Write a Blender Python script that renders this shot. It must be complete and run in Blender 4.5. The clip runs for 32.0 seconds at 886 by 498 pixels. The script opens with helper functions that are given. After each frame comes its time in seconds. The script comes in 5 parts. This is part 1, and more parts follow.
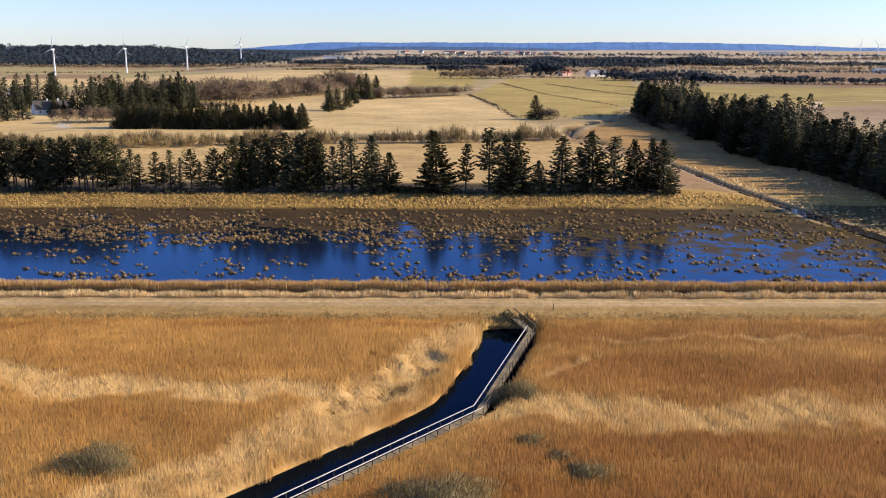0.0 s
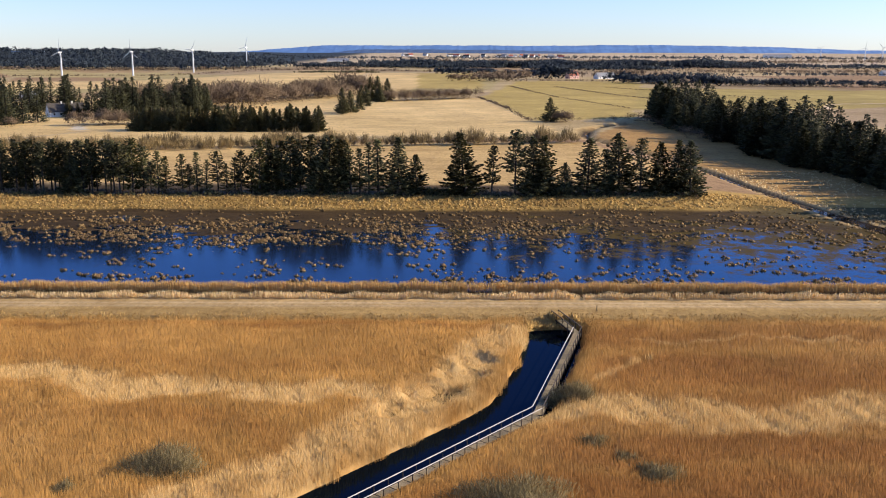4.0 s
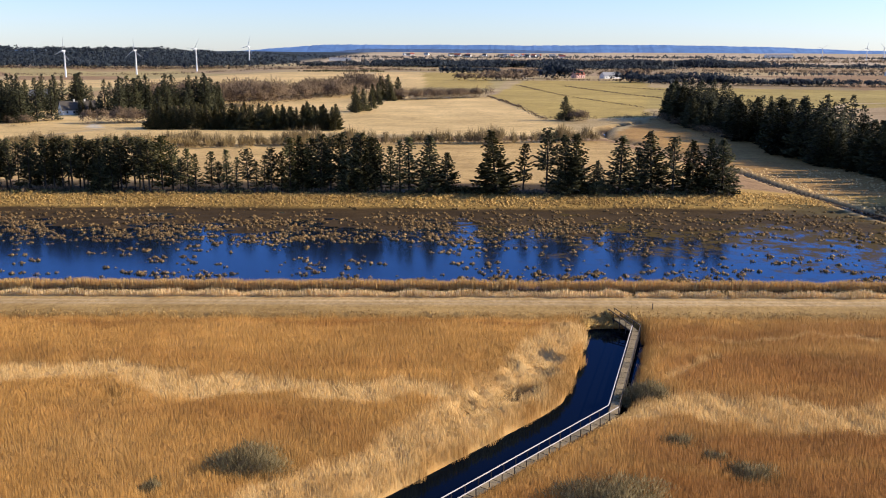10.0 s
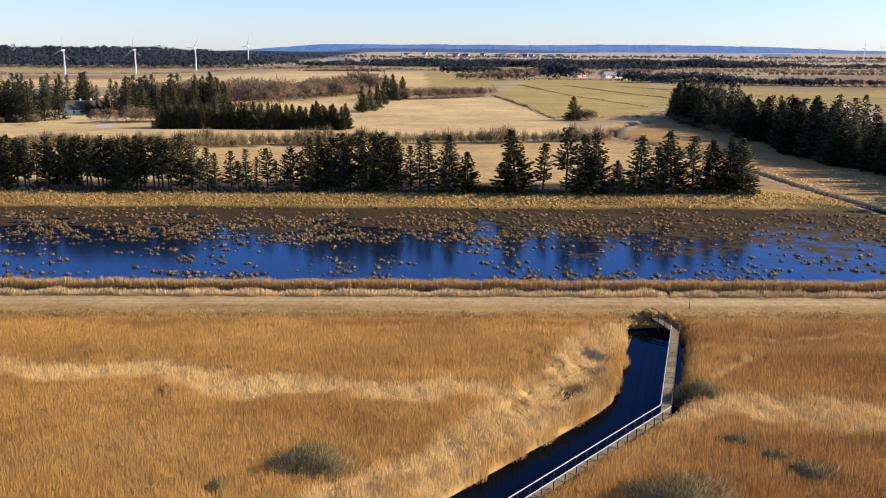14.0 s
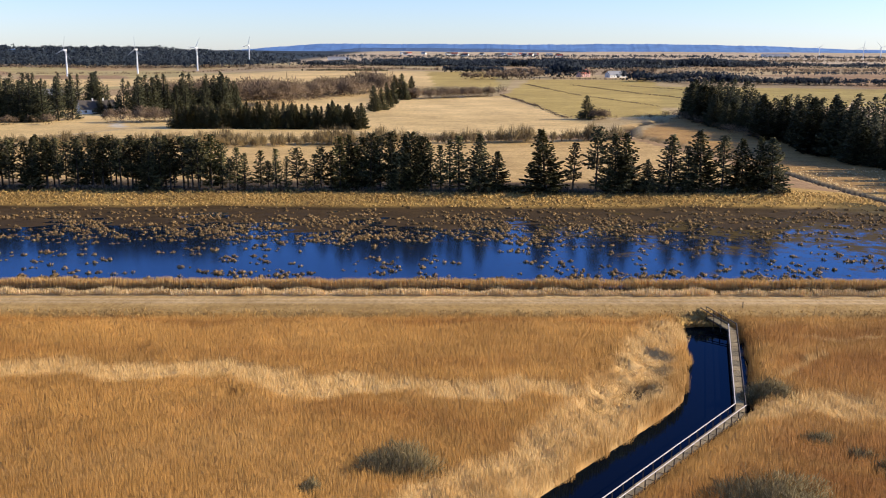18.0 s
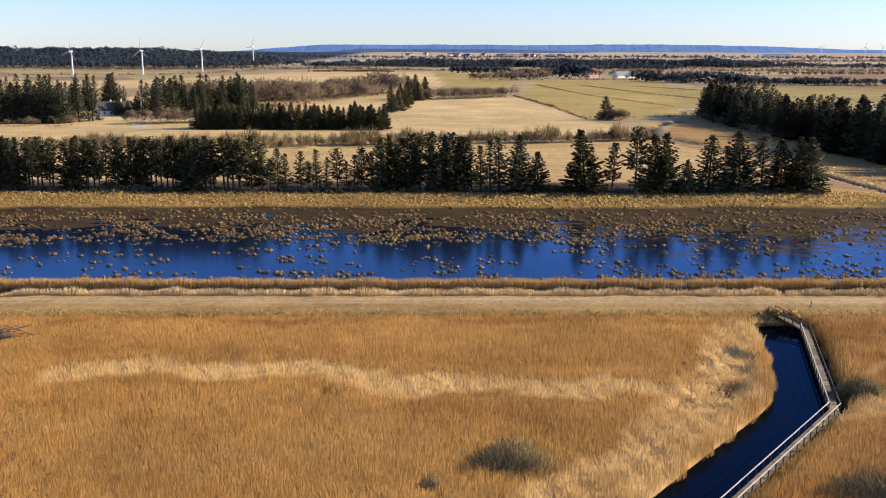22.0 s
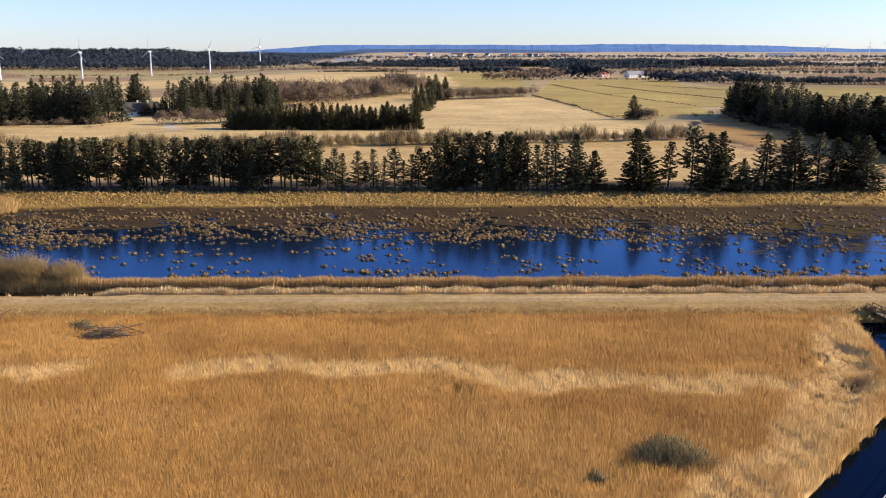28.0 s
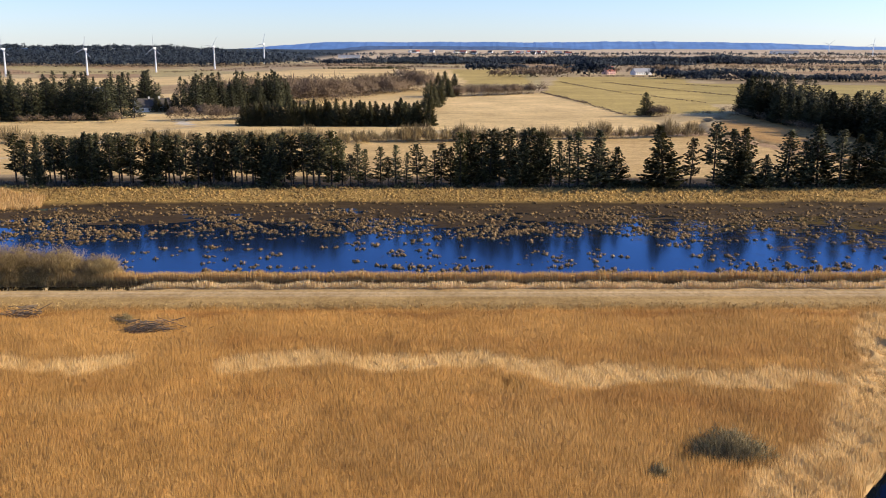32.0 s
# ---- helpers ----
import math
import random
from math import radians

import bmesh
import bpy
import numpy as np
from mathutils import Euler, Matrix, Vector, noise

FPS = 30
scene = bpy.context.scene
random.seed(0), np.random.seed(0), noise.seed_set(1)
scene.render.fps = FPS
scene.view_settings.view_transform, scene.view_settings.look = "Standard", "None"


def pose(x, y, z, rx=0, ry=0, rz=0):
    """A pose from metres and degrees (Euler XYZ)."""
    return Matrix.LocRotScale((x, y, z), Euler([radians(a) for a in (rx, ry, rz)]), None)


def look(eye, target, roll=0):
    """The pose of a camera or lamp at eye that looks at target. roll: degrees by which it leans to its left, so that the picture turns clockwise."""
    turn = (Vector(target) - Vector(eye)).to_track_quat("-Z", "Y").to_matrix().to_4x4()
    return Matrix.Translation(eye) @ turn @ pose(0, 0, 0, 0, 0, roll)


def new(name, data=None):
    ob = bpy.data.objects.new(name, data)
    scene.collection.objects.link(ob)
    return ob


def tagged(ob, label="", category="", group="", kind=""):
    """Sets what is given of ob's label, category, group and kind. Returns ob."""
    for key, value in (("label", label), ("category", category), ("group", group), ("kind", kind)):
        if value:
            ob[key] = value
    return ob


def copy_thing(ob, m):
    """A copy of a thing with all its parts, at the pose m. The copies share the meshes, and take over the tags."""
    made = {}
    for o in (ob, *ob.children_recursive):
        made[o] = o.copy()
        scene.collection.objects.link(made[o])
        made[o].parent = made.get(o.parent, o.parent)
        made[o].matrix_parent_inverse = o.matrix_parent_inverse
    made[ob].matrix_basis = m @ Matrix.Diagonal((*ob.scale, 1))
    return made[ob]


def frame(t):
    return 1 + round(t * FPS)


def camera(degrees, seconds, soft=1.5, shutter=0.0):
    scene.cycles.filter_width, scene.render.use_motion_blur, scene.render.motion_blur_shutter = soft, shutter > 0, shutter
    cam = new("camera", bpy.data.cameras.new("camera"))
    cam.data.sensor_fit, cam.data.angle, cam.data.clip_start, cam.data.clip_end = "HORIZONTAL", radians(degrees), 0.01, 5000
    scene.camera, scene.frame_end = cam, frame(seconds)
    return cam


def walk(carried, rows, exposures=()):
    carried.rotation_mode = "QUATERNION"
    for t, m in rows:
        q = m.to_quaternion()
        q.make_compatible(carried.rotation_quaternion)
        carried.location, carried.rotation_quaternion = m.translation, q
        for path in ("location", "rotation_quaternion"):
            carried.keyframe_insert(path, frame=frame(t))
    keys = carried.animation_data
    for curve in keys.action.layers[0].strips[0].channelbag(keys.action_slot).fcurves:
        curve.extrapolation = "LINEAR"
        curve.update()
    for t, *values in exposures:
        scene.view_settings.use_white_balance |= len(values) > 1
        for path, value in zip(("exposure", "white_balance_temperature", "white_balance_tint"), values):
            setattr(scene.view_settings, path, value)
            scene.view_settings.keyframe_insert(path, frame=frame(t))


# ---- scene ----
cam = camera(50.0, 32.0, soft=1.0)
PATH = [
    (0, (0.000, 0.000, 38.956), (-2.979, 97.872, 18.652), 0.18),
    (1.5, (-2.378, 0.333, 38.669), (-5.467, 98.226, 18.483), 0.16),
    (3, (-5.048, -0.080, 38.687), (-8.243, 97.830, 18.602), 0.13),
    (3.5, (-5.770, -0.285, 38.740), (-8.981, 97.633, 18.692), 0.17),
    (5.5, (-8.713, 0.052, 38.463), (-11.977, 97.986, 18.503), 0.11),
    (7, (-10.899, -0.027, 38.399), (-14.115, 97.906, 18.428), 0.17),
    (9, (-13.803, 0.529, 38.174), (-16.952, 98.456, 18.162), 0.23),
    (11, (-16.737, 0.705, 38.040), (-19.694, 98.625, 17.971), 0.29),
    (13, (-19.852, 0.754, 37.962), (-22.622, 98.681, 17.894), 0.28),
    (14.5, (-22.572, 0.677, 38.006), (-25.180, 98.603, 17.911), 0.32),
    (16.5, (-26.822, 0.520, 38.044), (-29.295, 98.437, 17.892), 0.26),
    (18, (-30.457, 0.365, 37.962), (-32.806, 98.289, 17.827), 0.26),
    (20, (-35.898, 0.024, 37.805), (-38.144, 97.962, 17.725), 0.23),
    (22, (-41.448, -0.404, 37.908), (-43.694, 97.537, 17.845), 0.17),
    (24, (-46.933, -0.911, 37.990), (-49.161, 97.045, 17.998), 0.10),
    (25.5, (-50.822, -1.430, 38.047), (-53.053, 96.530, 18.075), 0.04),
    (27.5, (-55.887, -1.651, 37.840), (-58.094, 96.298, 17.814), -0.00),
    (29, (-58.461, -1.898, 37.675), (-60.713, 96.034, 17.571), 0.06),
    (30.5, (-60.450, -2.194, 37.597), (-62.738, 95.710, 17.358), 0.09),
    (32, (-62.575, -2.103, 37.427), (-64.904, 95.783, 17.106), 0.10),
]
walk(cam, [(t, look(eye, target, roll)) for t, eye, target, roll in PATH], [(0, 0.35), (32, 0.35)])

world = bpy.data.worlds.new("sky")
scene.world = world
world.use_nodes = True
wn = world.node_tree
sky = wn.nodes.new("ShaderNodeTexSky")
sky.sky_type, sky.sun_disc = "NISHITA", False
SUN_EL, SUN_AZ = radians(26.5), radians(85)          # height of the sun; degrees from +y towards +x
sky.sun_elevation, sky.sun_rotation = SUN_EL, SUN_AZ
sky.altitude, sky.air_density, sky.dust_density, sky.ozone_density = 50, 1.0, 0.2, 4.0
wn.nodes["Background"].inputs["Strength"].default_value = 0.127
cool = wn.nodes.new("ShaderNodeMix")
cool.data_type, cool.blend_type = "RGBA", "MULTIPLY"
cool.inputs["Factor"].default_value, cool.inputs["B"].default_value = 1.0, (0.92, 0.97, 1.27, 1)
wn.links.new(sky.outputs[0], cool.inputs["A"])
wn.links.new(cool.outputs["Result"], wn.nodes["Background"].inputs["Color"])
sun = new("sun", bpy.data.lights.new("sun", "SUN"))
sun.data.energy, sun.data.angle, sun.data.color = 5.4, radians(0.5), (1.0, 0.865, 0.67)
SUN_DIR = Vector((math.sin(SUN_AZ) * math.cos(SUN_EL), math.cos(SUN_AZ) * math.cos(SUN_EL), math.sin(SUN_EL)))
sun.matrix_world = look((0, 0, 300), tuple(Vector((0, 0, 300)) - SUN_DIR))


# ---- materials ----
def node_mat(name):
    m = bpy.data.materials.new(name)
    m.use_nodes = True
    nt = m.node_tree
    return m, nt, nt.nodes["Principled BSDF"]


def ramp(nt, src, stops):
    r = nt.nodes.new("ShaderNodeValToRGB")
    while len(r.color_ramp.elements) < len(stops):
        r.color_ramp.elements.new(0.5)
    for e, (p, c) in zip(r.color_ramp.elements, stops):
        e.position, e.color = p, (*c, 1)
    nt.links.new(src, r.inputs[0])
    return r.outputs[0]


def noise_node(nt, scale, detail=4.0, stretch=None, rough=0.6):
    n = nt.nodes.new("ShaderNodeTexNoise")
    n.inputs["Scale"].default_value, n.inputs["Detail"].default_value, n.inputs["Roughness"].default_value = scale, detail, rough
    g = nt.nodes.new("ShaderNodeNewGeometry")
    if stretch:
        mp = nt.nodes.new("ShaderNodeMapping")
        mp.inputs["Scale"].default_value = stretch
        nt.links.new(g.outputs["Position"], mp.inputs["Vector"])
        nt.links.new(mp.outputs[0], n.inputs["Vector"])
    else:
        nt.links.new(g.outputs["Position"], n.inputs["Vector"])
    return n.outputs["Fac"]


def mix_rgb(nt, fac, a, b, mode="MIX"):
    m = nt.nodes.new("ShaderNodeMix")
    m.data_type, m.blend_type = "RGBA", mode
    for sock, v in ((m.inputs["Factor"], fac), (m.inputs["A"], a), (m.inputs["B"], b)):
        if isinstance(v, bpy.types.NodeSocket):
            nt.links.new(v, sock)
        elif isinstance(v, tuple):
            sock.default_value = (*v, 1)
        else:
            sock.default_value = v
    return m.outputs["Result"]


def bump(nt, bsdf, height, strength, distance):
    b = nt.nodes.new("ShaderNodeBump")
    b.inputs["Strength"].default_value, b.inputs["Distance"].default_value = strength, distance
    nt.links.new(height, b.inputs["Height"])
    nt.links.new(b.outputs[0], bsdf.inputs["Normal"])


def plain(name, a, b, scale=3.0, rough=0.8, metal=0.0, relief=0.0, random_by=""):
    """Two-tone surface with a coarse and a fine variation."""
    m, nt, p = node_mat(name)
    fine, coarse = noise_node(nt, scale * 6), noise_node(nt, scale)
    col = ramp(nt, coarse, ((0.3, a), (0.7, b)))
    col = mix_rgb(nt, 0.35, col, ramp(nt, fine, ((0.3, tuple(v * 0.6 for v in a)), (0.7, tuple(min(1, v * 1.25) for v in b)))))
    if random_by:
        src = nt.nodes.new("ShaderNodeObjectInfo").outputs["Random"] if random_by == "object" else nt.nodes.new("ShaderNodeNewGeometry").outputs["Random Per Island"]
        col = mix_rgb(nt, 1.0, col, ramp(nt, src, ((0.0, (0.62, 0.62, 0.62)), (1.0, (1.3, 1.25, 1.2)))), "MULTIPLY")
    nt.links.new(col, p.inputs["Base Color"])
    p.inputs["Roughness"].default_value, p.inputs["Metallic"].default_value = rough, metal
    if relief:
        bump(nt, p, fine, 0.6, relief)
    return m


def blades(name, stops, pale=None, glow=0.35, scale=0.05, dark_tint=None):
    """Thin stalks, leaves or twigs: each its own tone, slow drifts over the ground, light passing through."""
    m, nt, p = node_mat(name)
    isl = nt.nodes.new("ShaderNodeNewGeometry").outputs["Random Per Island"]
    col = ramp(nt, isl, stops)
    drift = ramp(nt, noise_node(nt, scale, 5.0), ((0.3, (0.7, 0.66, 0.62)), (0.7, (1.2, 1.17, 1.12))))
    col = mix_rgb(nt, 1.0, col, drift, "MULTIPLY")
    near = ramp(nt, noise_node(nt, scale * 9, 4.0), ((0.3, (0.82, 0.80, 0.77)), (0.7, (1.14, 1.13, 1.11))))
    col = mix_rgb(nt, 1.0, col, near, "MULTIPLY")
    if dark_tint:
        at = nt.nodes.new("ShaderNodeAttribute")
        at.attribute_name = "darkness"
        col = mix_rgb(nt, at.outputs["Fac"], col, mix_rgb(nt, 1.0, col, dark_tint, "MULTIPLY"))
    if pale:
        at = nt.nodes.new("ShaderNodeAttribute")
        at.attribute_name = "tone"
        col = mix_rgb(nt, at.outputs["Fac"], col, ramp(nt, isl, pale))
    nt.links.new(col, p.inputs["Base Color"])
    p.inputs["Roughness"].default_value = 0.75
    p.inputs["Specular IOR Level"].default_value = 0.2
    if glow:
        tr, mx = nt.nodes.new("ShaderNodeBsdfTranslucent"), nt.nodes.new("ShaderNodeMixShader")
        nt.links.new(col, tr.inputs["Color"])
        mx.inputs[0].default_value = glow
        nt.links.new(p.outputs[0], mx.inputs[1])
        nt.links.new(tr.outputs[0], mx.inputs[2])
        nt.links.new(mx.outputs[0], nt.nodes["Material Output"].inputs["Surface"])
    return m


def water_mat(name, deep, tint, rough, ripple, mats=None):
    """Peaty water: a dark body under a reflecting surface; tint: colour put into the reflection; mats: floating weed
    towards the east.
    """
    m, nt, p = node_mat(name)
    nt.nodes.remove(p)
    body, gloss, mx, fr = (nt.nodes.new("ShaderNode" + k) for k in ("BsdfDiffuse", "BsdfGlossy", "MixShader", "Fresnel"))
    body.inputs["Color"].default_value, gloss.inputs["Color"].default_value = (*deep, 1), (*tint, 1)
    gloss.inputs["Roughness"].default_value, fr.inputs["IOR"].default_value = rough, 1.45
    b = nt.nodes.new("ShaderNodeBump")
    b.inputs["Strength"].default_value, b.inputs["Distance"].default_value = ripple, 0.03
    nt.links.new(noise_node(nt, 1.2, 5.0, (1.0, 0.35, 1.0)), b.inputs["Height"])
    nt.links.new(b.outputs[0], gloss.inputs["Normal"])
    nt.links.new(fr.outputs[0], mx.inputs[0])
    nt.links.new(body.outputs[0], mx.inputs[1])
    nt.links.new(gloss.outputs[0], mx.inputs[2])
    last = mx.outputs[0]
    if mats:
        weed, mix2 = nt.nodes.new("ShaderNodeBsdfDiffuse"), nt.nodes.new("ShaderNodeMixShader")
        weed.inputs["Color"].default_value = (*mats, 1)
        sep, rng_, tilt, add = nt.nodes.new("ShaderNodeSeparateXYZ"), nt.nodes.new("ShaderNodeMapRange"), nt.nodes.new("ShaderNodeMath"), nt.nodes.new("ShaderNodeMath")
        nt.links.new(nt.nodes.new("ShaderNodeNewGeometry").outputs["Position"], sep.inputs[0])
        tilt.operation = "MULTIPLY_ADD"
        tilt.inputs[1].default_value = 2.0
        nt.links.new(sep.outputs["Y"], tilt.inputs[0])
        nt.links.new(sep.outputs["X"], tilt.inputs[2])
        for k, v in zip(("From Min", "From Max", "To Min", "To Max"), (310.0, 515.0, -0.16, 0.145)):
            rng_.inputs[k].default_value = v
        nt.links.new(tilt.outputs[0], rng_.inputs["Value"])
        nt.links.new(noise_node(nt, 0.42, 10.0, (0.55, 0.5, 1.0), 0.78), add.inputs[0])
        nt.links.new(rng_.outputs[0], add.inputs[1])
        patch = ramp(nt, add.outputs[0], ((0.47, (0, 0, 0)), (0.60, (0.96, 0.96, 0.96))))
        nt.links.new(patch, mix2.inputs[0])
        nt.links.new(last, mix2.inputs[1])
        nt.links.new(weed.outputs[0], mix2.inputs[2])
        last = mix2.outputs[0]
    nt.links.new(last, nt.nodes["Material Output"].inputs["Surface"])
    return m


REED = blades("reed_stalks", ((0.0, (0.44, 0.241, 0.068)), (0.5, (0.48, 0.271, 0.081)), (1.0, (0.52, 0.305, 0.098))),
              ((0.0, (0.57, 0.355, 0.128)), (1.0, (0.73, 0.50, 0.228))), glow=0.25, dark_tint=(0.69, 0.565, 0.49))
REEDMASS = blades("reed_mass", ((0.0, (0.40, 0.222, 0.064)), (1.0, (0.40, 0.222, 0.064))), ((0.0, (0.53, 0.345, 0.14)), (1.0, (0.53, 0.345, 0.14))), glow=0.0, scale=0.6,
                  dark_tint=(0.69, 0.565, 0.49))
# Brown stems; shade at the reed strip's foot is put into their colour.
STEMS = blades("shaded_reed_stems", ((0.0, (0.12, 0.075, 0.034)), (1.0, (0.26, 0.165, 0.075))), glow=0.0)
VERGE = blades("dry_verge_grass", ((0.0, (0.66, 0.47, 0.22)), (1.0, (0.96, 0.79, 0.49))), glow=0.12)
BANKGRASS = blades("bank_grass", ((0.0, (0.27, 0.165, 0.06)), (0.6, (0.54, 0.35, 0.12)), (1.0, (0.74, 0.52, 0.21))), glow=0.08)
TUSSOCK = blades("tussock_blades", ((0.0, (0.115, 0.072, 0.034)), (0.6, (0.26, 0.17, 0.076)), (1.0, (0.43, 0.30, 0.15))), glow=0.08)
NEEDLE = blades("dark_conifer_needles", ((0.0, (0.036, 0.038, 0.018)), (0.6, (0.080, 0.079, 0.036)), (1.0, (0.165, 0.150, 0.070))), glow=0.12, scale=0.15)
FORESTNEEDLE = blades("plantation_needles", ((0.0, (0.018, 0.021, 0.011)), (0.6, (0.042, 0.046, 0.021)), (1.0, (0.095, 0.092, 0.044))), glow=0.08, scale=0.12)
PINE = blades("pine_needles", ((0.0, (0.055, 0.060, 0.024)), (0.6, (0.125, 0.126, 0.050)), (1.0, (0.235, 0.21, 0.09))), glow=0.15, scale=0.15)
# Haze over the far woods is put into this bluish needle colour.
HAZENEEDLE = blades("hazy_conifer_needles", ((0.0, (0.020, 0.029, 0.042)), (1.0, (0.042, 0.057, 0.074))), glow=0.0, scale=0.02)
TWIG = blades("bare_brown_twigs", ((0.0, (0.125, 0.088, 0.058)), (0.6, (0.185, 0.132, 0.086)), (1.0, (0.25, 0.182, 0.12))), glow=0.12, scale=0.08)
HEDGE = blades("olive_brown_twigs", ((0.0, (0.15, 0.105, 0.05)), (0.6, (0.24, 0.175, 0.085)), (1.0, (0.34, 0.26, 0.135))), glow=0.15, scale=0.08)
WILLOW = blades("willow_twigs", ((0.0, (0.17, 0.115, 0.045)), (0.6, (0.29, 0.205, 0.088)), (1.0, (0.40, 0.30, 0.14))), glow=0.15)
GREYBUSH = blades("grey_green_bush", ((0.0, (0.14, 0.105, 0.046)), (0.6, (0.235, 0.185, 0.088)), (1.0, (0.36, 0.29, 0.15))), glow=0.15)
BARK = plain("bark", (0.030, 0.024, 0.018), (0.075, 0.058, 0.042), 4, 0.9)
DECK = plain("weathered_deck_boards", (0.19, 0.142, 0.074), (0.33, 0.258, 0.145), 1.2, 0.85, random_by="object")
TIMBER = plain("dark_timber", (0.045, 0.032, 0.024), (0.10, 0.075, 0.055), 3, 0.85)
RAIL = plain("silvered_handrail", (0.52, 0.44, 0.37), (0.74, 0.66, 0.57), 2, 0.55)
WHITE = plain("white_paint", (0.78, 0.78, 0.78), (0.86, 0.86, 0.85), 0.6, 0.4)
PLASTER = plain("whitewashed_wall", (0.72, 0.71, 0.68), (0.82, 0.81, 0.78), 0.8, 0.8)
PINKWALL = plain("pale_red_wall", (0.72, 0.42, 0.36), (0.82, 0.52, 0.45), 0.8, 0.8)
REDROOF = plain("red_tile_roof", (0.30, 0.08, 0.05), (0.42, 0.13, 0.08), 1, 0.8)
THATCH = plain("grey_thatch", (0.05, 0.042, 0.036), (0.10, 0.085, 0.07), 1.5, 0.95)
SLATE = plain("grey_roof", (0.16, 0.16, 0.17), (0.28, 0.28, 0.29), 1, 0.7)
GLASS = plain("dark_window", (0.02, 0.025, 0.03), (0.04, 0.045, 0.05), 1, 0.1)
BRICK = plain("chimney_plaster", (0.6, 0.58, 0.55), (0.75, 0.72, 0.68), 2, 0.8)
LOG = plain("grey_dead_branches", (0.11, 0.078, 0.048), (0.30, 0.225, 0.145), 3, 0.9, random_by="object")
# The blue of distance haze is painted into both hill colours.
HAZEHILL = plain("hazy_wooded_hills", (0.08, 0.18, 0.38), (0.12, 0.24, 0.47), 0.004, 1.0)
HAZERIDGE = plain("hazy_wooded_ridge", (0.035, 0.075, 0.16), (0.07, 0.13, 0.24), 0.006, 1.0)
# The reflected sky's blue is deepened in the lake's gloss colour.
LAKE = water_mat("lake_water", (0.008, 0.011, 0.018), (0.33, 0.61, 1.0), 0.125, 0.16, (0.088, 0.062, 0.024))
CANAL = water_mat("canal_water", (0.04, 0.032, 0.028), (0.88, 0.82, 0.88), 0.05, 0.10)
DITCH = water_mat("ditch_water", (0.030, 0.024, 0.012), (0.22, 0.20, 0.15), 0.06, 0.05)
CHANNEL = water_mat("channel_water", (0.002, 0.003, 0.006), (0.075, 0.16, 0.30), 0.03, 0.05)


def ground_mat():
    m, nt, p = node_mat("land")
    at = nt.nodes.new("ShaderNodeAttribute")
    at.attribute_name = "soil"
    fine = ramp(nt, noise_node(nt, 1.6, 6.0, (1, 0.5, 1)), ((0.25, (0.72, 0.70, 0.66)), (0.75, (1.22, 1.2, 1.15))))
    slow = ramp(nt, noise_node(nt, 0.035, 6.0), ((0.3, (0.84, 0.82, 0.78)), (0.7, (1.14, 1.13, 1.1))))
    rows_ = ramp(nt, noise_node(nt, 0.22, 6.0, (0.16, 1.0, 1.0), 0.7), ((0.32, (0.78, 0.75, 0.70)), (0.68, (1.15, 1.14, 1.12))))
    col = mix_rgb(nt, 1.0, mix_rgb(nt, 1.0, at.outputs["Color"], fine, "MULTIPLY"), slow, "MULTIPLY")
    col = mix_rgb(nt, 0.8, col, rows_, "MULTIPLY")
    broad = ramp(nt, noise_node(nt, 0.011, 7.0, (0.5, 1.0, 1.0), 0.68), ((0.34, (0.80, 0.77, 0.70)), (0.66, (1.14, 1.13, 1.13))))
    col = mix_rgb(nt, 0.9, col, broad, "MULTIPLY")
    tuft = ramp(nt, noise_node(nt, 0.6, 8.0, (0.6, 0.35, 1.0), 0.75), ((0.36, (0.66, 0.62, 0.55)), (0.52, (1.06, 1.06, 1.05))))
    col = mix_rgb(nt, 0.6, col, tuft, "MULTIPLY")
    nt.links.new(col, p.inputs["Base Color"])
    p.inputs["Roughness"].default_value, p.inputs["Specular IOR Level"].default_value = 0.9, 0.15
    bump(nt, p, noise_node(nt, 2.2, 6.0), 0.5, 0.12)
    return m


LAND = ground_mat()


# ---- helpers of this scene ----
def soup(name, v, f, material, tone=None, normals=None, darkness=None):
    """A mesh from whole arrays of corners and equal-sided faces."""
    me = bpy.data.meshes.new(name)
    f = np.asarray(f, np.int32)
    me.vertices.add(len(v))
    me.vertices.foreach_set("co", np.asarray(v, np.float32).ravel())
    me.loops.add(f.size)
    me.loops.foreach_set("vertex_index", f.ravel())
    me.polygons.add(len(f))
    me.polygons.foreach_set("loop_start", np.arange(0, f.size, f.shape[1], dtype=np.int32))
    me.update(calc_edges=True)
    me.materials.append(material)
    if tone is not None:
        me.attributes.new("tone", "FLOAT", "FACE").data.foreach_set("value", np.asarray(tone, np.float32))
    if darkness is not None:
        me.attributes.new("darkness", "FLOAT", "FACE").data.foreach_set("value", np.asarray(darkness, np.float32))
    if normals is not None:
        me.polygons.foreach_set("use_smooth", np.ones(len(f), bool))
        me.normals_split_custom_set_from_vertices(normals)
    return me


def mesh_of(name, bm, material):
    me = bpy.data.meshes.new(name)
    bm.to_mesh(me)
    bm.free()
    me.materials.append(material)
    return me


def part(name, me, parent, label=""):
    ob = new(name, me)
    ob.parent = parent
    return tagged(ob, label)


def box(bm, lo, hi, m=None):
    made = bmesh.ops.create_cube(bm, size=1.0)["verts"]
    c, s = [(a + b) / 2 for a, b in zip(lo, hi)], [b - a for a, b in zip(lo, hi)]
    t = Matrix.Translation(c) @ Matrix.Diagonal((*s, 1))
    bmesh.ops.transform(bm, matrix=(m @ t) if m else t, verts=made)
    return made


